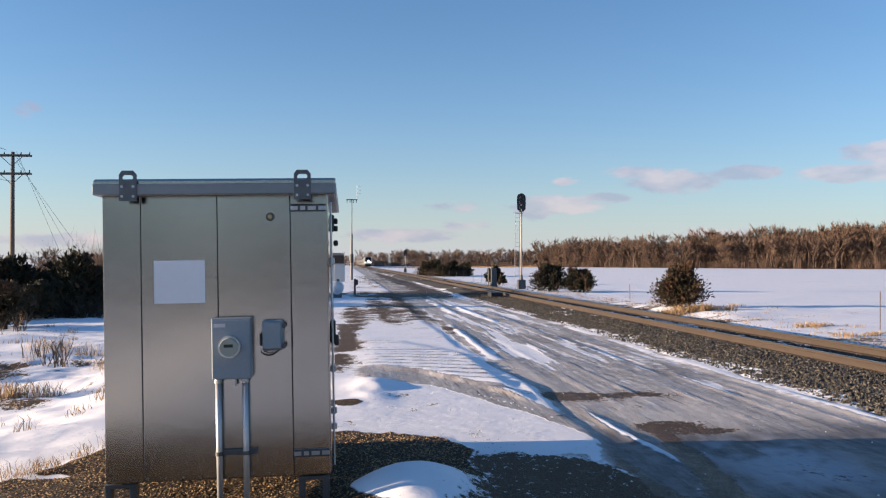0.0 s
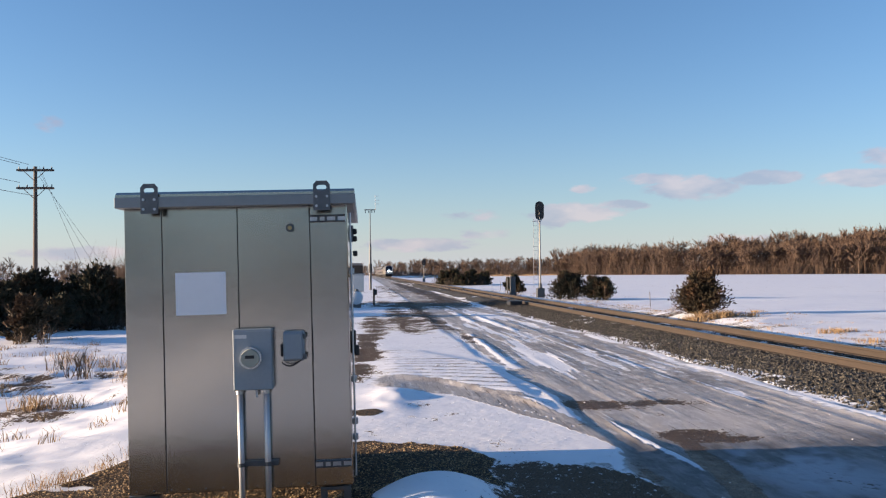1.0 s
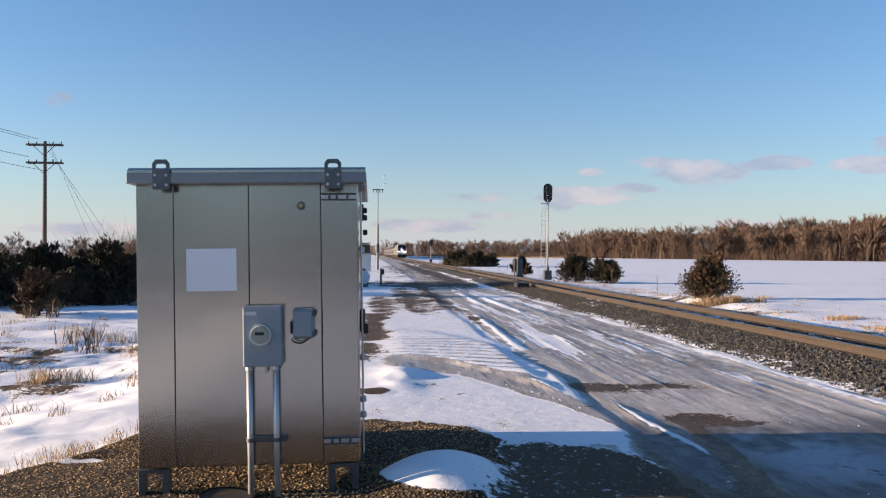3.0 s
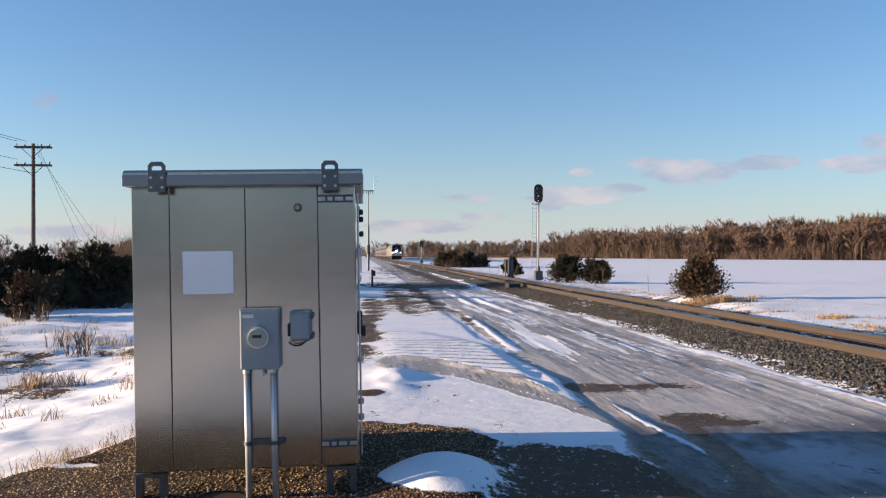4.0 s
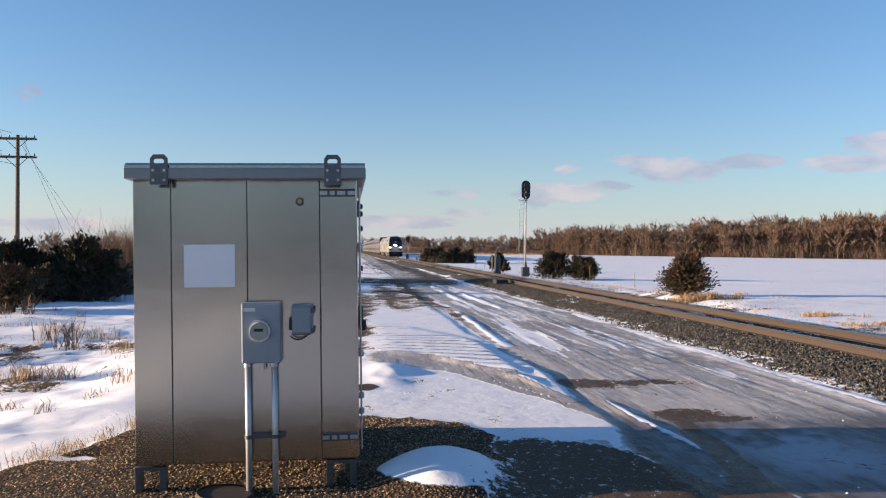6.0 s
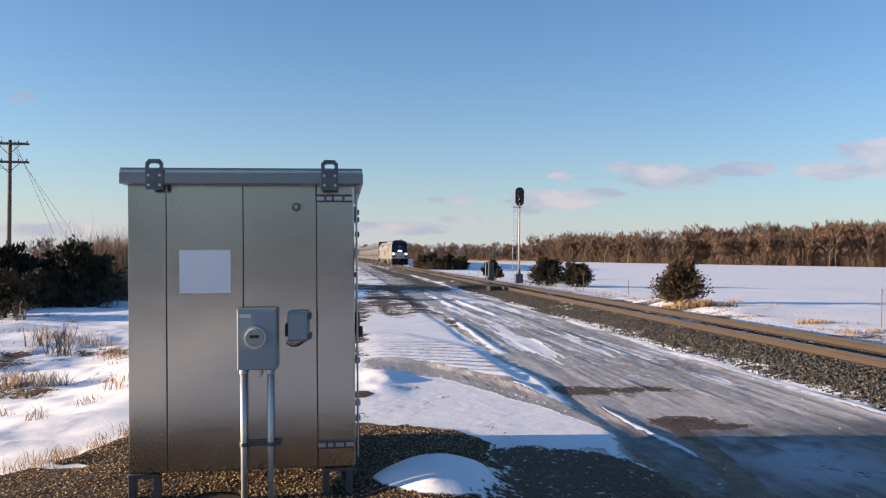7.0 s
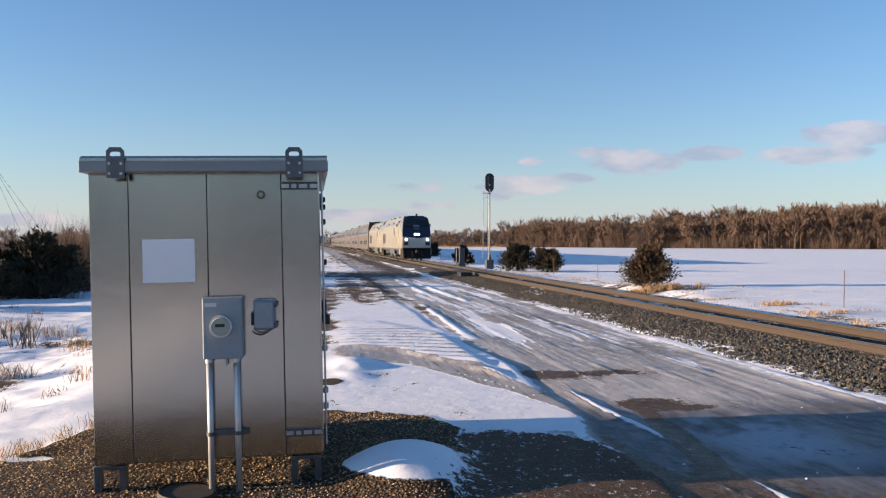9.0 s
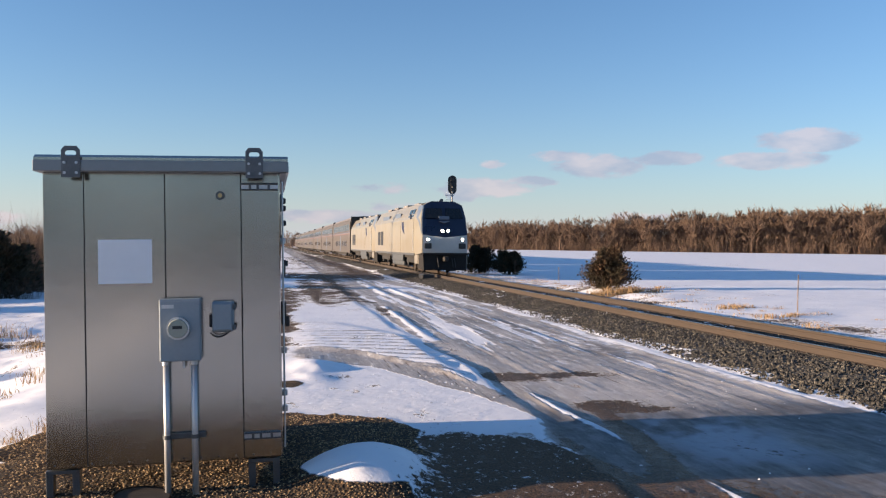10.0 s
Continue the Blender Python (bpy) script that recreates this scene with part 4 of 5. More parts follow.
def woods(name, label, places, seeds, material, category="woodland"):
    """One wood made of many leafless trees. places: x, y, height, turn, kind of tree."""
    VV, FF, off = [], [], 0
    kinds = [bare_tree(s, 12.0) for s in seeds]
    for x, y, h, a, k in places:
        v, f = kinds[k % len(kinds)]
        s = h / 12.0
        c, d = math.cos(a), math.sin(a)
        w = np.stack([(v[:, 0] * c - v[:, 1] * d) * s + x, (v[:, 0] * d + v[:, 1] * c) * s + y, v[:, 2] * s + zat(x, y)], -1)
        VV.append(w)
        FF.append(f + off)
        off += len(v)
    ob = raw_tris(name, np.concatenate(VV), np.concatenate(FF), material)
    return tagged(ob, label, category, kind="stuff")


def line_places(points, n, h0, h1, depth, seed):
    r = random.Random(seed)
    out = []
    seg = [math.dist(points[i], points[i + 1]) for i in range(len(points) - 1)]
    total = sum(seg)
    for _ in range(n):
        d = r.random() * total
        i = 0
        while d > seg[i] and i < len(seg) - 1:
            d -= seg[i]
            i += 1
        f = d / seg[i]
        x = points[i][0] + f * (points[i + 1][0] - points[i][0])
        y = points[i][1] + f * (points[i + 1][1] - points[i][1])
        q = r.random()
        out.append((x + r.uniform(-0.4, 0.4) * depth, y + q * depth, r.uniform(h0, h1) * (0.75 + 0.35 * q) * (0.85 + 0.4 * float(sm(130, 300, x))), r.uniform(0, 6.28), r.randrange(6)))
    return out


def brushwood(name, label, places, material, seed, width=0.012):
    """Low tangle of bare stems and brush. places: x, y, radius, height, stems."""
    g = np.random.default_rng(seed)
    P = np.repeat(np.array([p[:4] for p in places], float), [p[4] for p in places], axis=0)
    n = len(P)
    a, q = g.uniform(0, 6.283, n), P[:, 2] * g.random(n) ** 0.6
    root = np.stack([P[:, 0] + q * np.cos(a), P[:, 1] + q * np.sin(a), np.full(n, -0.1)], -1)

    def unit(v):
        return v / np.linalg.norm(v, axis=1, keepdims=True)
    d = unit(np.stack([g.uniform(-.5, .5, n), g.uniform(-.5, .5, n), np.ones(n)], -1))
    side = np.stack([g.uniform(-1, 1, n), g.uniform(-1, 1, n), np.zeros(n)], -1)
    side = unit(side + 1e-6) * (width * P[:, 3])[:, None]
    e = (P[:, 3] * g.uniform(0.4, 1.0, n) * (1 - 0.4 * (q / P[:, 2]) ** 2))[:, None]
    tris = [np.stack([root - side, root + side, root + d * e], 1)]
    for _ in range(3):
        m = root + d * e * g.uniform(0.3, 0.9, (n, 1))
        b = unit(d + np.stack([g.uniform(-.9, .9, n), g.uniform(-.9, .9, n), g.uniform(-.2, .5, n)], -1)) * e * g.uniform(0.2, 0.45, (n, 1))
        tris.append(np.stack([m - side * 0.7, m + side * 0.7, m + b], 1))
    V = np.concatenate(tris).reshape(-1, 3)
    V[:, 2] += zmany(V[:, 0], V[:, 1])
    return tagged(raw_tris(name, V, np.arange(len(V)).reshape(-1, 3), material), label, "brush", kind="stuff")


def build_trees():
    # wood beyond the field, nearer and taller to the right
    woods("far_woods", "leafless brown woodland across the snowfield", line_places([(118, 470), (150, 420), (200, 380), (300, 340), (420, 300), (560, 230)], 1150, 16.0, 21.5, 40, 3), range(1, 7), TWIG)
    woods("middle_woods", "lower bare woodland beyond the signals", line_places([(22, 520), (60, 500), (95, 480), (150, 440)], 330, 9.5, 14, 40, 8), range(7, 11), TWIG)
    woods("distant_woods", "low bare treeline beyond the end of the track", line_places([(-420, 640), (-60, 760), (-12, 720), (25, 560)], 180, 8, 15, 60, 4), range(11, 15), TWIG)
    woods("left_woods", "bare trees behind the dark hedge", line_places([(-150, 120), (-60, 150), (-32, 190), (-26, 240)], 150, 4.5, 7.5, 24, 5), range(21, 25), TWIG)
    woods("rear_woods", "bare trees behind the road", line_places([(-80, -44), (0, -50), (80, -44)], 190, 6.5, 8.5, 10, 6), range(31, 34), TWIG)
    r = random.Random(77)
    places = []
    for x, y, h, a, k in line_places([(118, 470), (150, 420), (200, 380), (300, 340), (420, 300), (560, 230)], 2600, 7, 14.5, 34, 71):
        places.append((x, y, 3.4, h, 30))
    for x, y, h, a, k in line_places([(20, 500), (60, 490), (95, 470), (140, 440)], 560, 4, 8.5, 36, 72):
        places.append((x, y, 3.0, h, 30))
    for x, y, h, a, k in line_places([(-60, 740), (-12, 700), (25, 550)], 160, 4, 9, 40, 73):
        places.append((x, y, 3.5, h, 30))
    for x, y, h, a, k in line_places([(-150, 118), (-60, 148), (-32, 188), (-26, 240)], 200, 3.0, 5.2, 20, 74):
        places.append((x, y, 2.2, h, 30))
    for x, y, h, a, k in line_places([(-70, -34), (0, -40), (70, -34)], 520, 4.0, 6.0, 8, 75):
        places.append((x, y, 2.6, h, 40))
    brushwood("woodland_edge", "brown undergrowth along the edge of the wood", places, TWIG, 5, 0.007)
    put(build_cedar("low russet cedar bush with dry grass at its foot", 3, 1.9, 1.2, 12000, RUSSET, 0.075), 13.1, 32.6, 0.4)
    put(build_cedar("dark green cedar bush beside the signal mast", 5, 2.25, 1.55, 7000, CEDAR, 0.10), 14.3, 60.0, 0.2)
    put(build_cedar("small spiky green cedar bush in the snow", 8, 1.95, 1.5, 5200, CEDAR, 0.12), 16.3, 59.0)
    put(build_cedar("small cedar bush beside the grey relay case", 12, 1.9, 1.1, 1800, CEDAR, 0.2), 13.6, 79.0)
    brushwood("track_brush", "dark leafless brush beside the far track", [(11.2 + 6.0 * r.random(), 128 + 14 * r.random(), 1.5, r.uniform(1.3, 2.3), 80) for i in range(26)], BARK, 6)
    brushwood("stubble_strip", "tan strip of dry grass before the wood", [(14 + 0.19 * i + 8 * r.random(), 330 + 0.25 * i + 12 * r.random(), 5.0, r.uniform(0.7, 1.3), 40) for i in range(420)], DRYGRASS, 16)
    row = build_cedar("dark rounded cedar in the brush beyond the track", 90, 2.3, 1.5, 2400, CEDAR, 0.2)
    tagged(row, group="cedars beyond the track")
    put(row, 11.8, 132, 0.3)
    for i in range(8):
        put(copy_thing(row, Matrix.Identity(4)), 12.3 + 0.75 * i + r.uniform(-0.3, 0.3), 131 + r.uniform(-4, 6), r.uniform(0, 6), r.uniform(0.75, 1.15))


build_trees()


def lone_tree(x, y, h, seed, label):
    v, f = bare_tree(seed, h, 0.4)
    t = raw_tris("bare_tree", v, f, TWIG)
    t.matrix_world = Matrix.Translation((x, y, zat(x, y)))
    return tagged(t, label, "tree")


lone_tree(112, 432, 13.5, 61, "rounded leafless tree standing before the wood")
lone_tree(120, 440, 9.0, 62, "small leafless tree standing before the wood")
lone_tree(141, 408, 15.0, 63, "broad leafless tree at the corner of the wood")


def hedge():
    protos = [build_cedar("dense dark cedar in the shaded hedge", 40 + i, 2.5 + 0.2 * i, 1.6 + 0.12 * i, 3600, CEDAR, 0.15) for i in range(3)]
    lone = build_cedar("small russet cedar standing before the hedge", 48, 2.3, 1.05, 2600, RUSSET, 0.13)
    put(lone, -12.6, 32.3, 1.0)
    r = random.Random(9)
    spots = []
    for i in range(40):
        f = i / 39
        spots.append((-46 + 34.5 * f + r.uniform(-1, 1), 33 + 6.5 * f + r.uniform(-0.6, 2.5), r.uniform(0.85, 1.12)))
    for i in range(6):
        spots.append((-40 + 4 * i + r.uniform(-1, 1), 43 + r.uniform(-1, 2), r.uniform(0.9, 1.15)))
    spots.append((-13.3, 36.6, 0.62))
    for i, (x, y, s) in enumerate(spots):
        if i < 3:
            t = protos[i]
        else:
            t = copy_thing(protos[i % 3], Matrix.Identity(4))
        tagged(t, group="cedars of the hedge")
        put(t, x, y, r.uniform(0, 6.28), s)
    brushwood("hedge_brush", "dark tangled brush filling the hedge", [(-46 + 35.5 * r.random(), 37 + 5 * r.random(), 1.4, r.uniform(1.5, 2.5), 90) for _ in range(90)], BARK, 12, 0.005)
    brushwood("hedge_thicket", "brown leafless thicket standing behind the dark cedars", [(-62 + 53 * r.random(), 42 + 12 * r.random(), 1.8, r.uniform(2.7, 3.6), 200) for _ in range(200)], TWIG, 13, 0.0035)
    brushwood("hedge_saplings", "taller pale bare saplings at the end of the hedge", [(-15.5 + 7 * r.random(), 46 + 9 * r.random(), 1.5, r.uniform(3.4, 4.5), 300) for _ in range(40)], TWIG, 14, 0.003)


hedge()


# ---- signals and lineside equipment ----
def build_signal(x, y, height, label, ladder=True):
    s = thing("signal_mast", label, "railway signal")
    part("foundation", box(B(), 0, 0, -0.15, 0.6, 0.6, 1.0, 0.03), DARKGREY, s, "grey concrete foundation")
    part("mast", rod(B(), (0, 0, 0.3), (0, 0, height - 0.9), 0.075, 0.06, 14), MASTPAINT, s, "silver painted tubular mast", True)
    base = part("mast_base", rod(B(), (0, 0, 0.3), (0, 0, 0.75), 0.18, 0.1, 12), DARKGREY, s)
    bm = B()
    w, h0, h1 = 0.36, height - 1.5, height
    pts = []
    for k in range(24):
        a = 2 * math.pi * k / 24
        pts.append((w * math.cos(a), (h1 - w if math.sin(a) >= 0 else h0 + w) + w * math.sin(a)))
    prism(bm, pts, "y", -0.03, 0.0)
    target = part("backplate", bm, BLACK, s, "oval black signal backplate")
    for k in range(3):
        z = h0 + w + k * (h1 - h0 - 2 * w) / 2
        part("lamp_unit", box(B(), 0, -0.05, z, 0.26, 0.06, 0.28, 0.02), BLACK, target)
        part("hood", rod(B(), (0, 0, z), (0, 0.28, z - 0.03), 0.13, 0.13, 14, False), BLACK, target)
    for sg in (-1, 1):
        part("bracket", rod(B(), (0, -0.05, h0 - 0.25), (sg * 0.22, -0.05, h0 + 0.1), 0.025, n=6), GALV, s)
    if ladder:
        lad = part("ladder", rod(B(), (-0.22, -0.25, 0.4), (-0.17, -0.2, h0 - 0.1), 0.018, n=6), GALV, s, "thin steel ladder")
        part("ladder_rail", rod(B(), (-0.58, -0.25, 0.4), (-0.53, -0.2, h0 + 0.1), 0.018, n=6), GALV, lad)
        k = 0.7
        while k < h0:
            part("rung", rod(B(), (-0.57, -0.24, k), (-0.2, -0.24, k), 0.012, n=5), GALV, lad)
            k += 0.33
        part("platform", box(B(), -0.35, -0.2, h0 - 0.1, 0.6, 0.4, 0.03), GALV, s)
    s.matrix_world = Matrix.Translation((x, y, zat(x, y) + 0.42))
    return s


build_signal(13.46, 66, 7.3, "tall silver signal mast with a black oval head and ladder")
build_signal(11.56, 186, 4.6, "distant silver signal mast with a black head", False)


def build_pole():
    p = thing("utility_pole", "weathered timber utility pole with two crossarms", "utility pole")
    H = 10.48
    part("shaft", rod(B(), (0, 0, -0.3), (0, 0, H), 0.17, 0.12, 12), WOODPOLE, p, smooth=True)
    for z, w in ((H - 0.25, 1.2), (H - 1.5, 1.2)):
        arm = part("crossarm", box(B(), 0, -0.16, z, 2 * w, 0.1, 0.13, 0.01), WOODPOLE, p)
        part("crossarm", box(B(), 0, 0.16, z, 2 * w, 0.1, 0.13, 0.01), WOODPOLE, p)
        for sg in (-1, 1):
            part("brace", rod(B(), (0, -0.17, z - 0.75), (sg * 0.75, -0.17, z - 0.05), 0.025, n=5), WOODPOLE, p)
            for x in (0.55, 1.1):
                part("insulator", rod(B(), (sg * x, 0, z + 0.05), (sg * x, 0, z + 0.25), 0.05, 0.035, 8), DARKGALV, arm)
    p.matrix_world = Matrix.Translation((-23.14, 60, -0.9)) @ Matrix.Rotation(radians(-0.3), 4, "Y")
    ends = [(-1.1, H), (-0.5, H), (-1.1, H - 1.25), (0.0, H - 2.2)]
    for k, (x, z) in enumerate(ends):
        a = Vector((-23.14 + x, 60, z - 0.75))
        b_ = a + Vector((-2.0, -57, 1.0))
        bm = B()
        prev = a
        for i in range(1, 15):
            f = i / 14
            q = a.lerp(b_, f) - Vector((0, 0, 0.5 * 4 * f * (1 - f)))
            rod(bm, prev, q, 0.016, n=4, caps=False)
            prev = q
        tagged(link("overhead_wire", bm, WIRE), "thin overhead wire hung from the utility pole", "wire", group="overhead wires")
    for k in range(3):
        bm = rod(B(), (-22.94, 60, 9.6 - 0.35 * k), (-22.94 + 3.6 + 0.9 * k, 62 + k, -0.5), 0.010, n=4, caps=False)
        tagged(link("guy_wire", bm, WIRE), "steel guy wire anchored to the ground", "wire", group="guy wires")


build_pole()


def build_lineside():
    sh = thing("equipment_shelter", "small pale grey equipment shelter beside the track", "shelter", pose(-1.5, 88, zat(-1.5, 88)))
    part("body", box(B(), 0, 0, 0.95, 1.35, 1.6, 1.8, 0.03), GALV, sh)
    part("roof", box(B(), 0, 0, 1.9, 1.5, 1.8, 0.1, 0.03), ALUEDGE, sh)
    part("door", box(B(), 0, -0.81, 0.95, 0.8, 0.03, 1.6, 0.01), GALV, sh)
    shed = thing("distant_shed", "dark brown shed far along the track", "shed", pose(-6.3, 300, zat(-6.3, 300)))
    part("walls", box(B(), 0, 0, 2.4, 6.0, 8, 4.8), RUST, shed)
    part("roof", prism(B(), [(-3.3, 4.7), (3.3, 4.7), (2.4, 5.5), (-2.4, 5.6)], "y", -4.2, 4.2), ROOFCAR, shed)
    tank = thing("propane_tank", "white horizontal propane tank on low legs in the snow", "tank", pose(-0.85, 47.5, zat(-0.85, 47.5)))
    bm = B()
    prof = [(0.0, 0.06), (0.03, 0.2), (0.1, 0.3), (0.22, 0.37), (1.7, 0.37), (1.82, 0.3), (1.89, 0.2), (1.92, 0.06)]
    loft(bm, [[(q * math.cos(2 * math.pi * k / 20), y, 0.55 + q * math.sin(2 * math.pi * k / 20)) for k in range(20)] for y, q in prof])
    part("vessel", bm, WHITEPAINT, tank, "", True)
    part("valve_dome", rod(B(), (0, 0.95, 0.9), (0, 0.95, 1.06), 0.13, 0.1, 12), DARKGALV, tank)
    for y in (0.4, 1.5):
        part("leg", box(B(), 0, y, 0.1, 0.5, 0.1, 0.3, 0.01), DARKGALV, tank)
    post = thing("marker_post", "dark steel post with a small box", "post", pose(0.15, 52, zat(0.15, 52)))
    part("upright", rod(B(), (0, 0, -0.1), (0, 0, 1.0), 0.06, n=8), RUST, post)
    part("box", box(B(), 0.1, 0, 0.78, 0.2, 0.15, 0.34, 0.02), BLACK, post)
    mast = thing("antenna_mast", "slender grey radio mast with antennas", "antenna mast", pose(-0.15, 97, zat(-0.15, 97) + 0.1))
    part("lower_mast", rod(B(), (0, 0, -0.1), (0, 0, 5.2), 0.15, 0.12, 12), DARKGREY, mast)
    part("upper_mast", rod(B(), (0, 0, 5.2), (0, 0, 9.3), 0.06, 0.05, 10), DARKGREY, mast)
    part("collar", rod(B(), (0, 0, 1.9), (0, 0, 2.9), 0.22, n=10), BLACK, mast)
    part("crossarm", box(B(), 0, 0, 9.2, 1.3, 0.12, 0.1, 0.02), DARKGALV, mast)
    for x in (-0.55, -0.2, 0.2, 0.5):
        part("bracket", box(B(), x, 0, 9.0, 0.08, 0.1, 0.3, 0.01), DARKGALV, mast)
    whip = part("antenna", rod(B(), (0.6, 0, 9.2), (0.6, 0, 10.9), 0.03, n=6), WHITEPAINT, mast, "pale antenna with side elements")
    for z in (9.9, 10.3, 10.8):
        part("element", rod(B(), (0.6, 0, z), (1.05, 0, z), 0.018, n=5), WHITEPAINT, whip)
    case = thing("relay_case", "grey relay case on posts beside the signal", "relay case", pose(12.13, 71.4, zat(12.13, 71.4)))
    part("cabinet", box(B(), 0, 0, 0.95, 0.45, 0.4, 1.35, 0.03), DARKGREY, case)
    part("post", rod(B(), (-0.45, 0, -0.1), (-0.45, 0, 1.65), 0.05, n=10), DARKGREY, case)
    part("plinth", box(B(), 0, 0, 0.12, 0.6, 0.5, 0.35, 0.02), DARKGREY, case)
    swm = thing("switch_machine", "low black switch machine beside the near rail", "switch machine", pose(tx(8.4, 46), 46, 0.1))
    part("motor_box", box(B(), 0, 0, 0.15, 0.7, 1.1, 0.28, 0.06), BLACK, swm)
    part("throw_rod", rod(B(), (0.2, 0, 0.06), (1.4, 0, 0.06), 0.03, n=6), RUST, swm)
    # wire fence posts beyond the track
    r = random.Random(14)
    for i in range(18):
        y = 24 + 7.0 * i + r.uniform(-1, 1)
        x = tx(15.6, y) + r.uniform(-0.2, 0.2)
        if 28 < y < 34:
            continue
        p = tagged(link("fence_post", rod(B(), (0, 0, -0.2), (r.uniform(-.05, .05), 0, r.uniform(0.75, 1.15)), 0.016, n=6), WEED), "thin weathered fence post in the snow", "fence post", group="fence posts beyond the track")
        p.matrix_world = pose(x, y, zat(x, y))


build_lineside()


def build_lid():
    z = zat(-1.15, 6.9)
    lid = thing("ground_lid", "flat dark round lid lying on the gravel by the conduits", "lid", pose(-1.15, 6.93, z + 0.012, 2, 3, 10))
    part("plate", rod(B(), (0, 0, 0), (0, 0, 0.022), 0.21, 0.2, 24), TIE, lid)
    part("rim", rod(B(), (0, 0, 0.0), (0, 0, 0.03), 0.225, 0.215, 24, False), RUST, lid)


build_lid()


# ---- dry grass, weeds and gravel ----
def tuft_cloud(name, label, spots, material, seed, category="grass", width=0.006):
    """Blades of dead grass in tufts. spots: x, y, radius, height, blades."""
    r = random.Random(seed)
    V, F = [], []
    for x, y, rad, h, n in spots:
        z = zat(x, y)
        for _ in range(n):
            a, q = r.uniform(0, 6.283), rad * r.random() ** 0.7
            p = Vector((x + q * math.cos(a), y + q * math.sin(a), z - 0.02))
            d = Vector((r.uniform(-.45, .45), r.uniform(-.45, .45), 1)).normalized()
            e = h * r.uniform(0.35, 1.0)
            s = Vector((r.uniform(-1, 1), r.uniform(-1, 1), 0)).normalized() * width * r.uniform(0.7, 1.5)
            bend = Vector((r.uniform(-.3, .3), r.uniform(-.3, .3), -0.1)) * e
            k = len(V)
            m = p + d * e * 0.6
            V += [p - s, p + s, m + s * 0.8, m - s * 0.8, p + d * e + bend]
            F += [(k, k + 1, k + 2, k + 3), (k + 3, k + 2, k + 4)]
    return tagged(raw(name, V, F, material), label, category, kind="stuff")


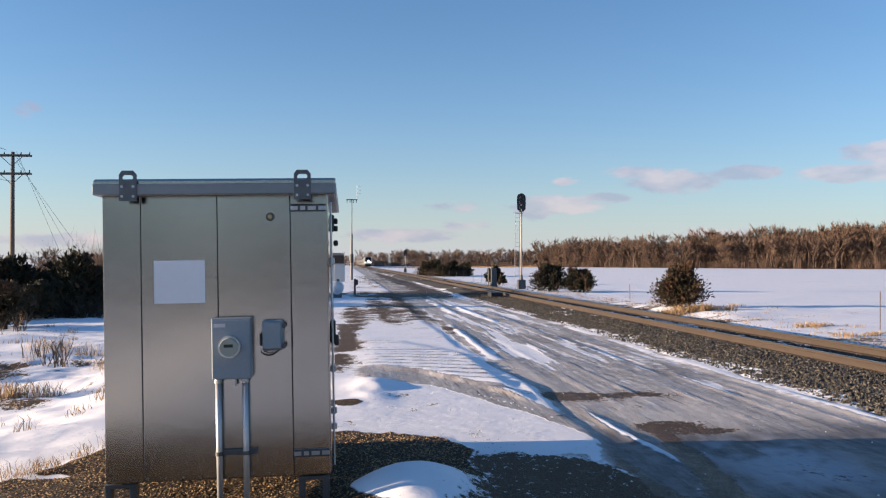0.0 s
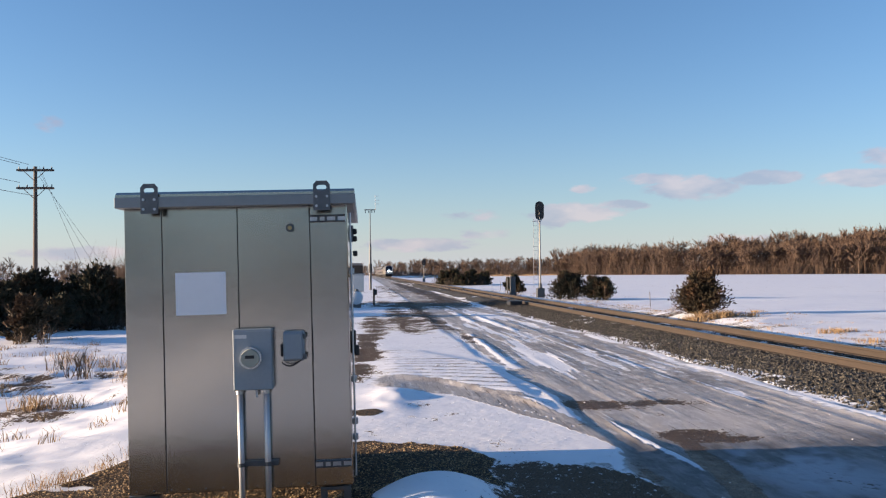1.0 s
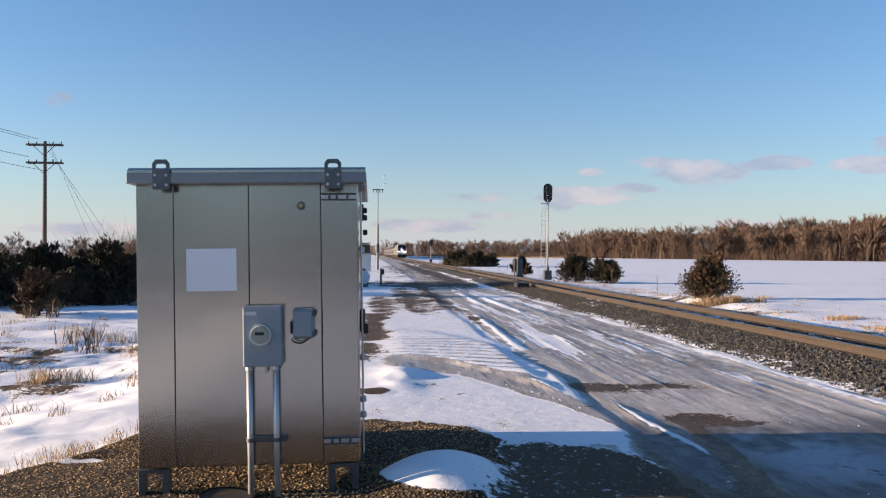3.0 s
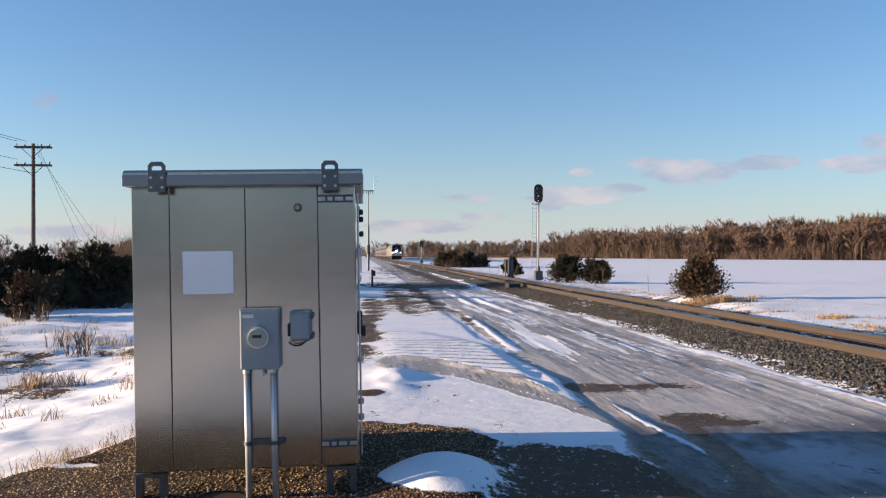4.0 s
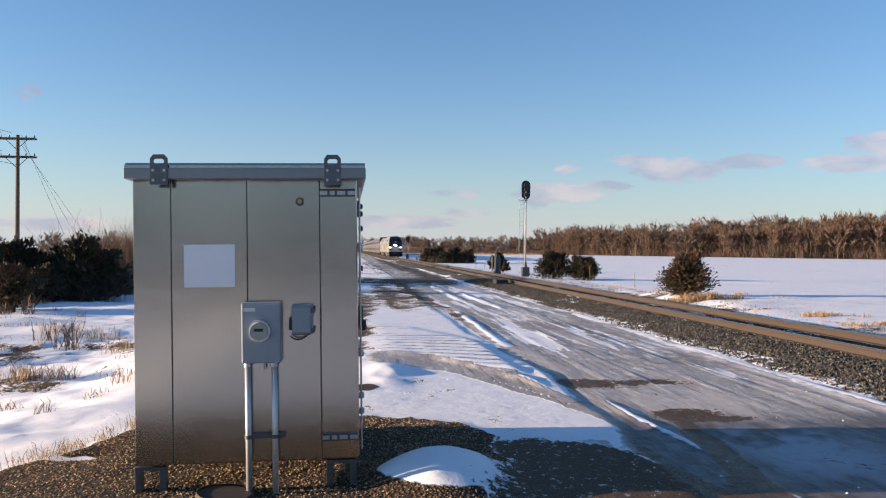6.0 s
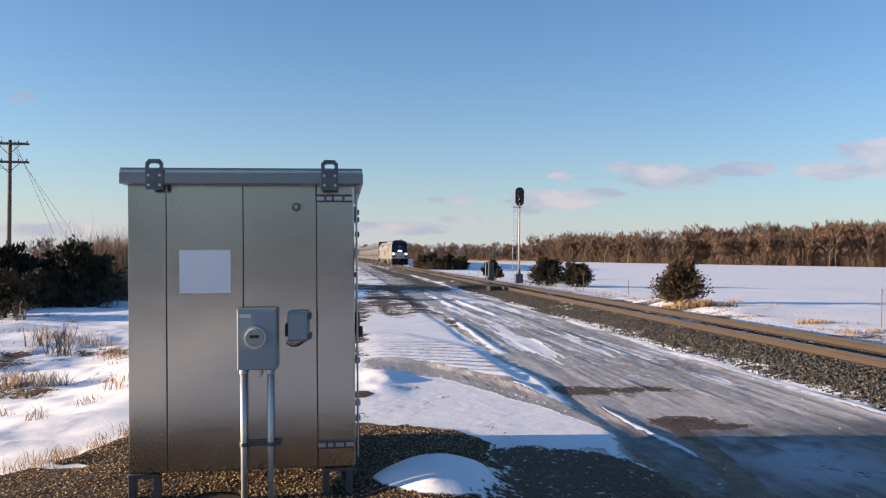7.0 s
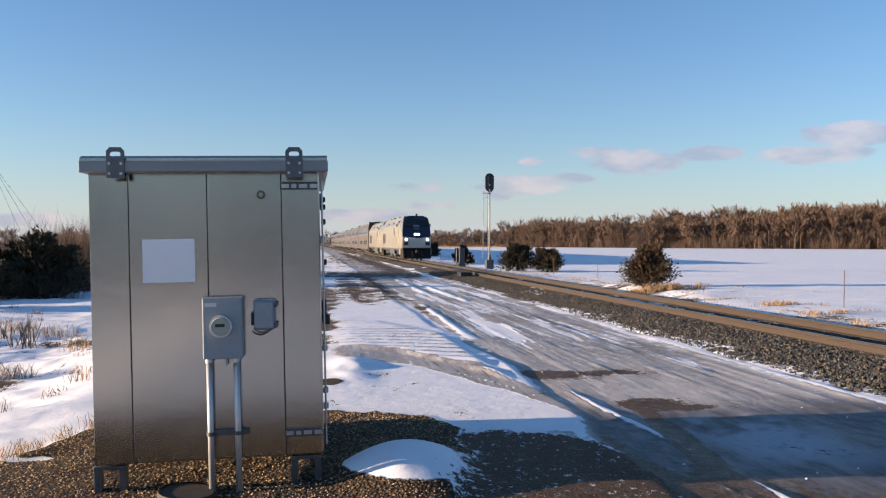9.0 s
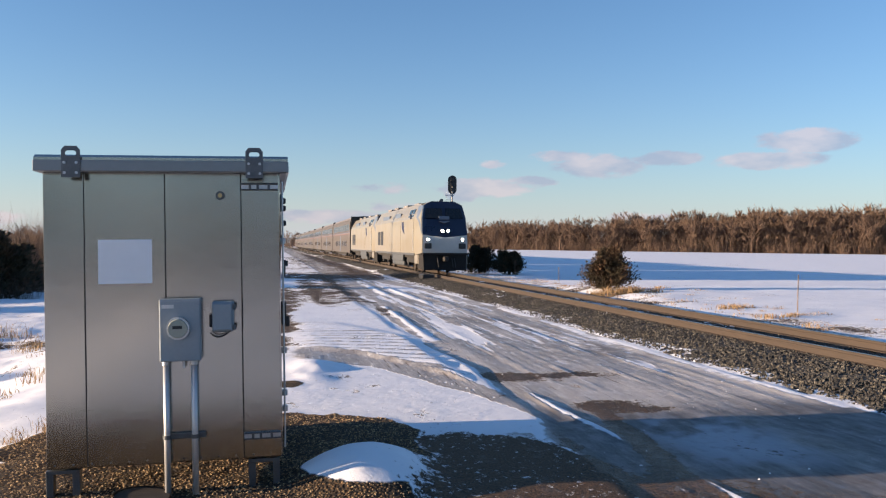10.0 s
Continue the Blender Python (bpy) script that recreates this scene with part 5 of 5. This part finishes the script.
def build_growth():
    r = random.Random(23)
    near = []
    for _ in range(46):        # edge of the gravel pad
        y = r.uniform(7.6, 10.2)
        near.append((float(np.interp(y, [7.5, 8.2, 9.4, 10.4], [-3.35, -3.0, -2.5, -1.9])) + r.uniform(-0.28, 0.12), y, 0.12, r.uniform(0.08, 0.26), 14))
    tuft_cloud("pad_edge_grass", "sparse dry grass along the edge of the gravel pad", near, DRYGRASS, 31, width=0.003)
    field = []
    for _ in range(150):
        y = 11 + 22 * r.random() ** 1.1
        x = -3.6 - r.random() * (0.55 * y)
        field.append((x, y, r.uniform(0.12, 0.4), r.uniform(0.12, 0.32), r.randrange(14, 40)))
    field += [(-5.8, 15.3, 0.42, 0.42, 160), (-5.2, 15.2, 0.3, 0.4, 90), (-6.0, 16.2, 0.5, 0.2, 80), (-7.6, 17.5, 0.6, 0.2, 90), (-5.4, 19.5, 0.4, 0.5, 60), (-7.0, 23, 0.7, 0.55, 120), (-8.2, 24, 0.7, 0.5, 120), (-4.6, 18.2, 0.4, 0.3, 90)]
    tuft_cloud("field_grass", "tufts of dry grass standing in the snowfield", field, DRYGRASS, 32, width=0.005)
    weeds = []
    for x, y, h, n in ((-7.0, 20.8, 0.95, 7), (-6.7, 20.6, 1.1, 6), (-9.2, 18.6, 1.6, 8), (-9.0, 18.2, 1.3, 12), (-8.6, 19.6, 0.9, 8), (-11.6, 31, 1.1, 9), (-13.2, 33, 1.2, 7), (-12.6, 31.5, 0.8, 12), (-7.9, 22, 0.8, 8), (-5.2, 22, 0.7, 8)):
        weeds.append((x, y, 0.25, h, n * 3))
    tuft_cloud("weed_stalks", "dead upright weed stalks in the snow", weeds, WEED, 33, "weeds", 0.010)
    far = []
    for _ in range(230):
        y = 18 + 70 * r.random() ** 1.3
        far.append((tx(12.7 + 4.2 * r.random() ** 1.4, y), y, r.uniform(0.15, 0.5), r.uniform(0.05, 0.17), r.randrange(10, 34)))
    for _ in range(26):
        far.append((12.85 + r.uniform(-1.3, 1.4), 30.9 + r.uniform(-0.6, 0.5), 0.25, r.uniform(0.2, 0.5), 60))
    far += [(tx(14.2, 24.5), 24.5, 0.5, 0.24, 160), (tx(14.8, 24.8), 24.8, 0.4, 0.22, 120), (tx(13.6, 21.5), 21.5, 0.45, 0.2, 130), (tx(14.4, 21.7), 21.7, 0.3, 0.2, 90)]
    tuft_cloud("bank_grass", "dry straw-coloured grass on the snowy bank", far, DRYGRASS, 34, width=0.008)
    # pebbles of the pad and clods on the ice
    V, F = [], []
    base = [(1, 0, 0), (-1, 0, 0), (0, 1, 0), (0, -1, 0), (0, 0, 1)]
    tri = [(0, 2, 4), (2, 1, 4), (1, 3, 4), (3, 0, 4)]
    xs = np.array([r.uniform(-4.2, 1.4) for _ in range(30000)])
    ys = np.array([4.6 + 5.8 * r.random() for _ in range(30000)])
    zz, _i, pad, _m = land(xs, ys)
    n = 0
    for x, y, z, g in zip(xs, ys, zz, pad):
        if g < 0.6 or n > 13000:
            continue
        n += 1
        q = r.uniform(0.006, 0.016)
        a = r.uniform(0, 6.28)
        c, s_ = math.cos(a), math.sin(a)
        k = len(V)
        for p in base:
            u, v, w = p[0] * q * r.uniform(0.7, 1.3), p[1] * q * r.uniform(0.6, 1.0), p[2] * q * 0.8
            V.append((x + u * c - v * s_, y + u * s_ + v * c, float(z) + w))
        F += [(a_ + k, b_ + k, c_ + k) for a_, b_, c_ in tri]
    tagged(raw("pad_pebbles", V, F, PEBBLE), "small brown pebbles of the gravel pad", "gravel", kind="stuff")
    V, F = [], []
    for _ in range(170):
        y = 5.5 + 26 * r.random() ** 1.6
        x = r.uniform(1.0, 7.3) if r.random() < 0.7 else r.uniform(5.4, 6.8)
        if 1.0 < x < 2.9 and r.random() < 0.5:
            continue
        q = r.uniform(0.006, 0.018) * (2.2 if y < 7.5 and x > 5 else 1)
        z = zat(x, y)
        k = len(V)
        for p in base:
            V.append((x + p[0] * q * r.uniform(0.6, 1.4), y + p[1] * q * r.uniform(0.6, 1.4), z + p[2] * q * 0.8 - 0.002))
        F += [(a_ + k, b_ + k, c_ + k) for a_, b_, c_ in tri]
    tagged(raw("ice_clods", V, F, CLOD), "small clods of frozen snow on the icy road", "snow clods", kind="stuff")


PEBBLE = mat("brown_pebble", (0.20, 0.13, 0.065), 0.8, 0, 0.6, 30, second=(0.45, 0.32, 0.17), amount=0.35, patch=40)
CLOD = mat("frozen_snow_clod", (0.72, 0.73, 0.75), 0.7, 0, 0.1, 20)
build_growth()


# ---- the train: built with its nose at y = 0, rail top at z = 0, coming towards -y ----
def loco_section(hw, z0, zs, zt, top, y):
    """Closed ring: floor, sides, shoulder and roof."""
    return [(-hw, y, z0), (-hw, y, zs), (-hw + 0.12, y, zs + 0.25), (-top, y, zt - 0.1), (-top * 0.6, y, zt), (top * 0.6, y, zt), (top, y, zt - 0.1), (hw - 0.12, y, zs + 0.25), (hw, y, zs), (hw, y, z0)]


def build_bogie(owner, y, axles, wheel_r=0.5, gap=1.4):
    bogie = part("bogie", box(B(), 0, y, 0.72, 2.5, gap * (axles - 1) + 1.5, 0.35, 0.05), RUBBER, owner, "dark cast bogie")
    for i in range(axles):
        yy = y + (i - (axles - 1) / 2) * gap
        for sg in (-1, 1):
            part("wheel", rod(B(), (sg * 0.69, yy, wheel_r), (sg * 0.82, yy, wheel_r), wheel_r, n=20), RUST, bogie, "steel wheel")
            part("axle_box", box(B(), sg * 1.18, yy, 0.52, 0.2, 0.34, 0.34, 0.03), RUBBER, bogie)
            part("spring", rod(B(), (sg * 1.15, yy + 0.45, 0.5), (sg * 1.15, yy + 0.45, 0.95), 0.1, n=10), DARKGREY, bogie)
    return bogie


def build_loco(lead):
    t = thing("locomotive", "silver diesel locomotive with a navy blue nose and lit headlamps" if lead else "silver diesel locomotive coupled behind the leading one", "locomotive")
    L = 20.8
    hw = 1.53
    rings = [loco_section(hw, 1.05, 3.25, 4.28, 1.0, 2.0), loco_section(hw, 1.05, 3.25, 4.28, 1.0, L)]
    part("body", loft(B(), rings), SILVER, t)
    # cab sides taper into the nose
    bm = B()
    loft(bm, [[(-1.36, 0.12, 1.2), (-1.36, 0.06, 1.75), (-1.34, 0.10, 2.28), (0, 0.02, 2.12), (1.34, 0.10, 2.28), (1.36, 0.06, 1.75), (1.36, 0.12, 1.2), (0, 0.02, 1.2)],
              [(-hw, 2.02, 1.05), (-hw, 2.02, 1.75), (-hw, 2.02, 2.28), (0, 2.02, 2.28), (hw, 2.02, 2.28), (hw, 2.02, 1.75), (hw, 2.02, 1.05), (0, 2.02, 1.05)]])
    part("lower_nose", bm, SILVER, t, "silver lower nose")
    # thin added plate whose lighter colour offsets the shade on the nose
    face = [(-1.33, 0.10, 1.22), (-1.33, 0.045, 1.75), (-1.31, 0.085, 2.26), (0, 0.004, 2.11), (1.31, 0.085, 2.26), (1.33, 0.045, 1.75), (1.33, 0.10, 1.22), (0, 0.004, 1.22)]
    part("nose_plate", loft(B(), [face, [(p[0], p[1] + 0.03, p[2]) for p in face]]), NOSE_LIFTED, t, "silver nose plate lightened to offset its shade")
    bm = B()
    # navy front face, raked back to the roof
    f0 = [(-1.34, 0.10, 2.28), (0, 0.02, 2.12), (1.34, 0.10, 2.28), (1.30, 0.42, 3.3), (1.14, 0.72, 4.05), (0.7, 0.88, 4.27), (-0.7, 0.88, 4.27), (-1.14, 0.72, 4.05), (-1.30, 0.42, 3.3)]
    f1 = [(-1.34, 0.4, 2.28), (0, 0.4, 2.2), (1.34, 0.4, 2.28), (1.30, 0.7, 3.3), (1.14, 1.0, 4.05), (0.7, 1.2, 4.25), (-0.7, 1.2, 4.25), (-1.14, 1.0, 4.05), (-1.30, 0.7, 3.3)]
    part("upper_nose", loft(bm, [f0, f1]), NAVY, t, "raked navy blue upper nose")
    bm = B()
    g0 = [(-1.34, 0.38, 2.28), (1.34, 0.38, 2.28), (1.30, 0.68, 3.3), (1.14, 0.98, 4.05), (0.7, 1.1, 4.26), (-0.7, 1.1, 4.26), (-1.14, 0.98, 4.05), (-1.30, 0.68, 3.3)]
    g1 = [(-hw, 2.05, 2.28), (hw, 2.05, 2.28), (hw, 2.05, 3.25), (1.2, 2.05, 4.0), (0.7, 2.05, 4.28), (-0.7, 2.05, 4.28), (-1.2, 2.05, 4.0), (-hw, 2.05, 3.25)]
    part("cab_side", loft(bm, [g0, g1]), SILVER, t, "silver tapered cab side")
    for sg in (-1, 1):
        tri_out = [(sg * 1.355, 0.42, 2.34), (sg * 1.40, 1.0, 3.0), (sg * 1.46, 1.55, 3.32), (sg * 1.24, 2.0, 4.0), (sg * 1.155, 1.0, 4.06), (sg * 1.315, 0.70, 3.3)]
        part("cab_flash", loft(B(), [tri_out, [(p[0] - sg * 0.05, p[1] + 0.01, p[2]) for p in tri_out]]), SKYBLUE, t, "slate blue flash on the cab corner")
        part("roof_slope", loft(B(), [[(sg * 1.43, y, 3.5), (sg * 1.02, y, 4.2), (sg * 0.97, y, 4.17), (sg * 1.38, y, 3.47)] for y in (2.1, 20.7)]), SILVER, t, "silver roof slope")
        part("step_well", box(B(), sg * 1.44, 1.3, 0.82, 0.1, 1.3, 0.55, 0.03), SILVER, t)
        part("side_sill", box(B(), sg * 1.5, 11.0, 1.1, 0.08, 18.5, 0.14, 0.02), DARKGREY, t)
        part("door", box(B(), sg * (hw + 0.004), 7.6, 2.1, 0.02, 0.7, 1.7, 0.01), SILVER, t)
    for sg in (-1, 1):
        part("windscreen", loft(B(), [[(sg * 0.1, 0.36, 3.25), (sg * 1.14, 0.40, 3.25), (sg * 1.02, 0.62, 3.85), (sg * 0.1, 0.60, 3.85)], [(sg * 0.1, 0.42, 3.25), (sg * 1.14, 0.46, 3.25), (sg * 1.02, 0.68, 3.85), (sg * 0.1, 0.66, 3.85)]]), GLASS_DARK, t, "dark cab windscreen")
        for wy in (2.55, 3.65):
            w0 = [(sg * 1.50, wy, 3.30), (sg * 1.50, wy + 0.85, 3.30), (sg * 1.27, wy + 1.05, 3.86), (sg * 1.27, wy + 0.2, 3.86)]
            part("cab_window", loft(B(), [w0, [(p[0] - sg * 0.12, p[1], p[2] - 0.03) for p in w0]]), GLASS_DARK, t, "dark slanted cab side window")
        part("cab_door", box(B(), sg * (hw + 0.006), 2.45, 2.2, 0.02, 0.5, 1.9, 0.01), SILVER, t)
        dl = part("ditch_lamp", rod(B(), (sg * 1.02, 0.07, 2.0), (sg * 1.02, -0.03, 2.0), 0.13, n=16), DARKGALV, t)
        part("lens", rod(B(), (sg * 1.02, -0.03, 2.0), (sg * 1.02, -0.045, 2.0), 0.07, n=14), DITCHLAMP if lead else WHITEPAINT, dl)
        part("anticlimber_box", box(B(), sg * 1.02, 0.02, 1.62, 0.42, 0.08, 0.32, 0.02), BLACK, t)
        # side vents, grilles and roof windows
        for gy in (16.6, 18.3):
            part("grille", box(B(), sg * (hw + 0.004), gy, 2.15, 0.02, 1.35, 1.05), BLACK, t, "dark radiator grille")
        part("roof_vent", box(B(), sg * 1.36, 9.0, 3.55, 0.12, 2.2, 0.45), SKYBLUE, t)
        part("roof_vent", box(B(), sg * 1.36, 15.0, 3.55, 0.12, 3.4, 0.45), SKYBLUE, t)
        part("skirt", box(B(), sg * 1.42, 9.0, 0.85, 0.12, 5.0, 0.5, 0.03), DARKGREY, t)
        # emblem of slanting bars
        for k in range(4):
            bm = prism(B(), [(5.6 + 0.28 * k, 2.35 + 0.1 * k), (5.75 + 0.28 * k, 2.35 + 0.1 * k), (6.15 + 0.2 * k, 3.15), (6.0 + 0.2 * k, 3.15)], "x", sg * hw - 0.012, sg * hw + 0.012)
            part("emblem_bar", bm, BLUESTRIPE, t)
        part("handrail", rod(B(), (sg * 1.56, 2.12, 1.3), (sg * 1.56, 2.12, 2.6), 0.02, n=6), GALV, t)
        part("mirror", box(B(), sg * 1.62, 2.6, 3.4, 0.12, 0.04, 0.3, 0.01), SKYBLUE, t)
    for x in (-0.16, 0.16):
        hl = part("headlamp", rod(B(), (x, 0.2, 2.5), (x, 0.02, 2.5), 0.13, n=16), DARKGALV, t)
        part("lens", rod(B(), (x, 0.02, 2.5), (x, 0.0, 2.5), 0.07, n=16), LAMP if lead else WHITEPAINT, hl, "glowing headlamp lens" if lead else "")
    part("nameplate", box(B(), 0, 0.37, 3.28, 0.62, 0.02, 0.2), SKYBLUE, t, "pale lettering plate drawn as plain bars")
    part("emblem", prism(B(), [(-0.35, 3.08), (0.35, 3.1), (0.02, 2.96)], "y", 0.2, 0.36), SKYBLUE, t)
    # pilot, coupler, steps
    part("pilot", loft(B(), [[(-1.25, 0.02, 0.2), (-1.3, 0.12, 1.1), (1.3, 0.12, 1.1), (1.25, 0.02, 0.2)], [(-1.5, 0.8, 0.3), (-1.5, 0.8, 1.1), (1.5, 0.8, 1.1), (1.5, 0.8, 0.3)]]), SOOT, t, "dark steel pilot")
    part("anticlimber", box(B(), 0, 0.05, 1.16, 2.7, 0.4, 0.12, 0.03), SOOT, t)
    part("coupler", box(B(), 0, -0.2, 0.87, 0.26, 0.5, 0.28, 0.05), RUBBER, t)
    for x in (-0.45, 0.4, 0.55):
        part("air_hose", rod(B(), (x, 0.02, 0.9), (x + 0.06, -0.12, 0.4), 0.03, n=6), BLACK, t)
    part("fuel_tank", box(B(), 0, 9.6, 0.68, 2.7, 5.0, 0.8, 0.12), DARKGREY, t)
    part("underframe", box(B(), 0, 10.5, 1.0, 2.7, 20.0, 0.25, 0.03), RUBBER, t)
    for y in (4.2, 16.4):
        build_bogie(t, y, 2, 0.5, 2.7)
    for y, w in ((6.5, 1.2), (9.8, 1.6), (13.5, 1.8), (17.0, 1.8)):
        part("roof_hatch", box(B(), 0, y, 4.32, w, 1.8, 0.14, 0.03), ROOFCAR, t)
    part("horn", rod(B(), (0.3, 3.2, 4.42), (0.3, 2.7, 4.42), 0.05, 0.12, 8), DARKGALV, t)
    return t


def build_coach():
    t = thing("passenger_coach", "tall double-deck stainless steel passenger coach", "railway coach", group="coaches of the train")
    L, hw = 25.6, 1.55
    def ring(y):
        return [(-hw, y, 0.75), (-hw, y, 4.0), (-hw + 0.1, y, 4.35), (-hw + 0.45, y, 4.66), (0, y, 4.76), (hw - 0.45, y, 4.66), (hw - 0.1, y, 4.35), (hw, y, 4.0), (hw, y, 0.75)]
    part("body", loft(B(), [ring(0.35), ring(L)]), STEELCAR, t)
    part("roof", loft(B(), [[(-hw + 0.08, y, 4.37), (-hw + 0.44, y, 4.68), (0, y, 4.78), (hw - 0.44, y, 4.68), (hw - 0.08, y, 4.37)] for y in (0.36, L - 0.01)]), ROOFCAR, t, "dull grey coach roof")
    part("end_panel", box(B(), 0, 0.33, 2.75, 2.9, 0.06, 3.9, 0.02), BLACK, t, "dark coach end")
    part("gangway", box(B(), 0, 0.12, 3.4, 1.1, 0.5, 2.2, 0.05), RUBBER, t)
    for sg in (-1, 1):
        for k in range(11):
            y = 2.2 + 2.1 * k
            part("upper_window", box(B(), sg * hw, y, 3.55, 0.03, 1.75, 0.72, 0.01), GLASS_DARK, t)
        for k in range(7):
            if k == 3:
                continue
            y = 5.2 + 2.4 * k
            part("lower_window", box(B(), sg * hw, y, 1.75, 0.03, 1.3, 0.6, 0.01), GLASS_DARK, t)
        part("door", box(B(), sg * hw, 12.8, 1.75, 0.05, 0.95, 1.9, 0.01), SKYBLUE, t)
        for z, mt in ((2.82, REDSTRIPE), (2.92, ROOFCAR), (3.02, BLUESTRIPE)):
            part("stripe", box(B(), sg * hw, L / 2 + 0.2, z, 0.02, L - 0.5, 0.08), mt, t)
    for y in (3.6, 22.2):
        build_bogie(t, y, 2, 0.46, 2.6)
    part("underframe", box(B(), 0, 12.9, 0.62, 2.7, 12.0, 0.4, 0.05), RUBBER, t)
    return t


LOCO1, LOCO2 = build_loco(True), build_loco(False)
COACH = build_coach()
TRAIN = [(LOCO1, 0.0), (LOCO2, 21.4)]
COACHES = [COACH] + [copy_thing(COACH, Matrix.Identity(4)) for _ in range(7)]
TRAIN += [(c, 42.8 + 26.0 * i) for i, c in enumerate(COACHES)]


# ---- what moves ----
def motions():
    for t, back in TRAIN:
        rows = []
        for k in range(21):
            s = 0.5 * k
            y = 48.0 + 30.3 * (10 - s) + back
            rows.append((s, Matrix.Translation((tx(MID, y), y, RAILZ)) @ Matrix.Rotation(math.atan(LEAN), 4, "Z")))
        walk(t, rows)


motions()
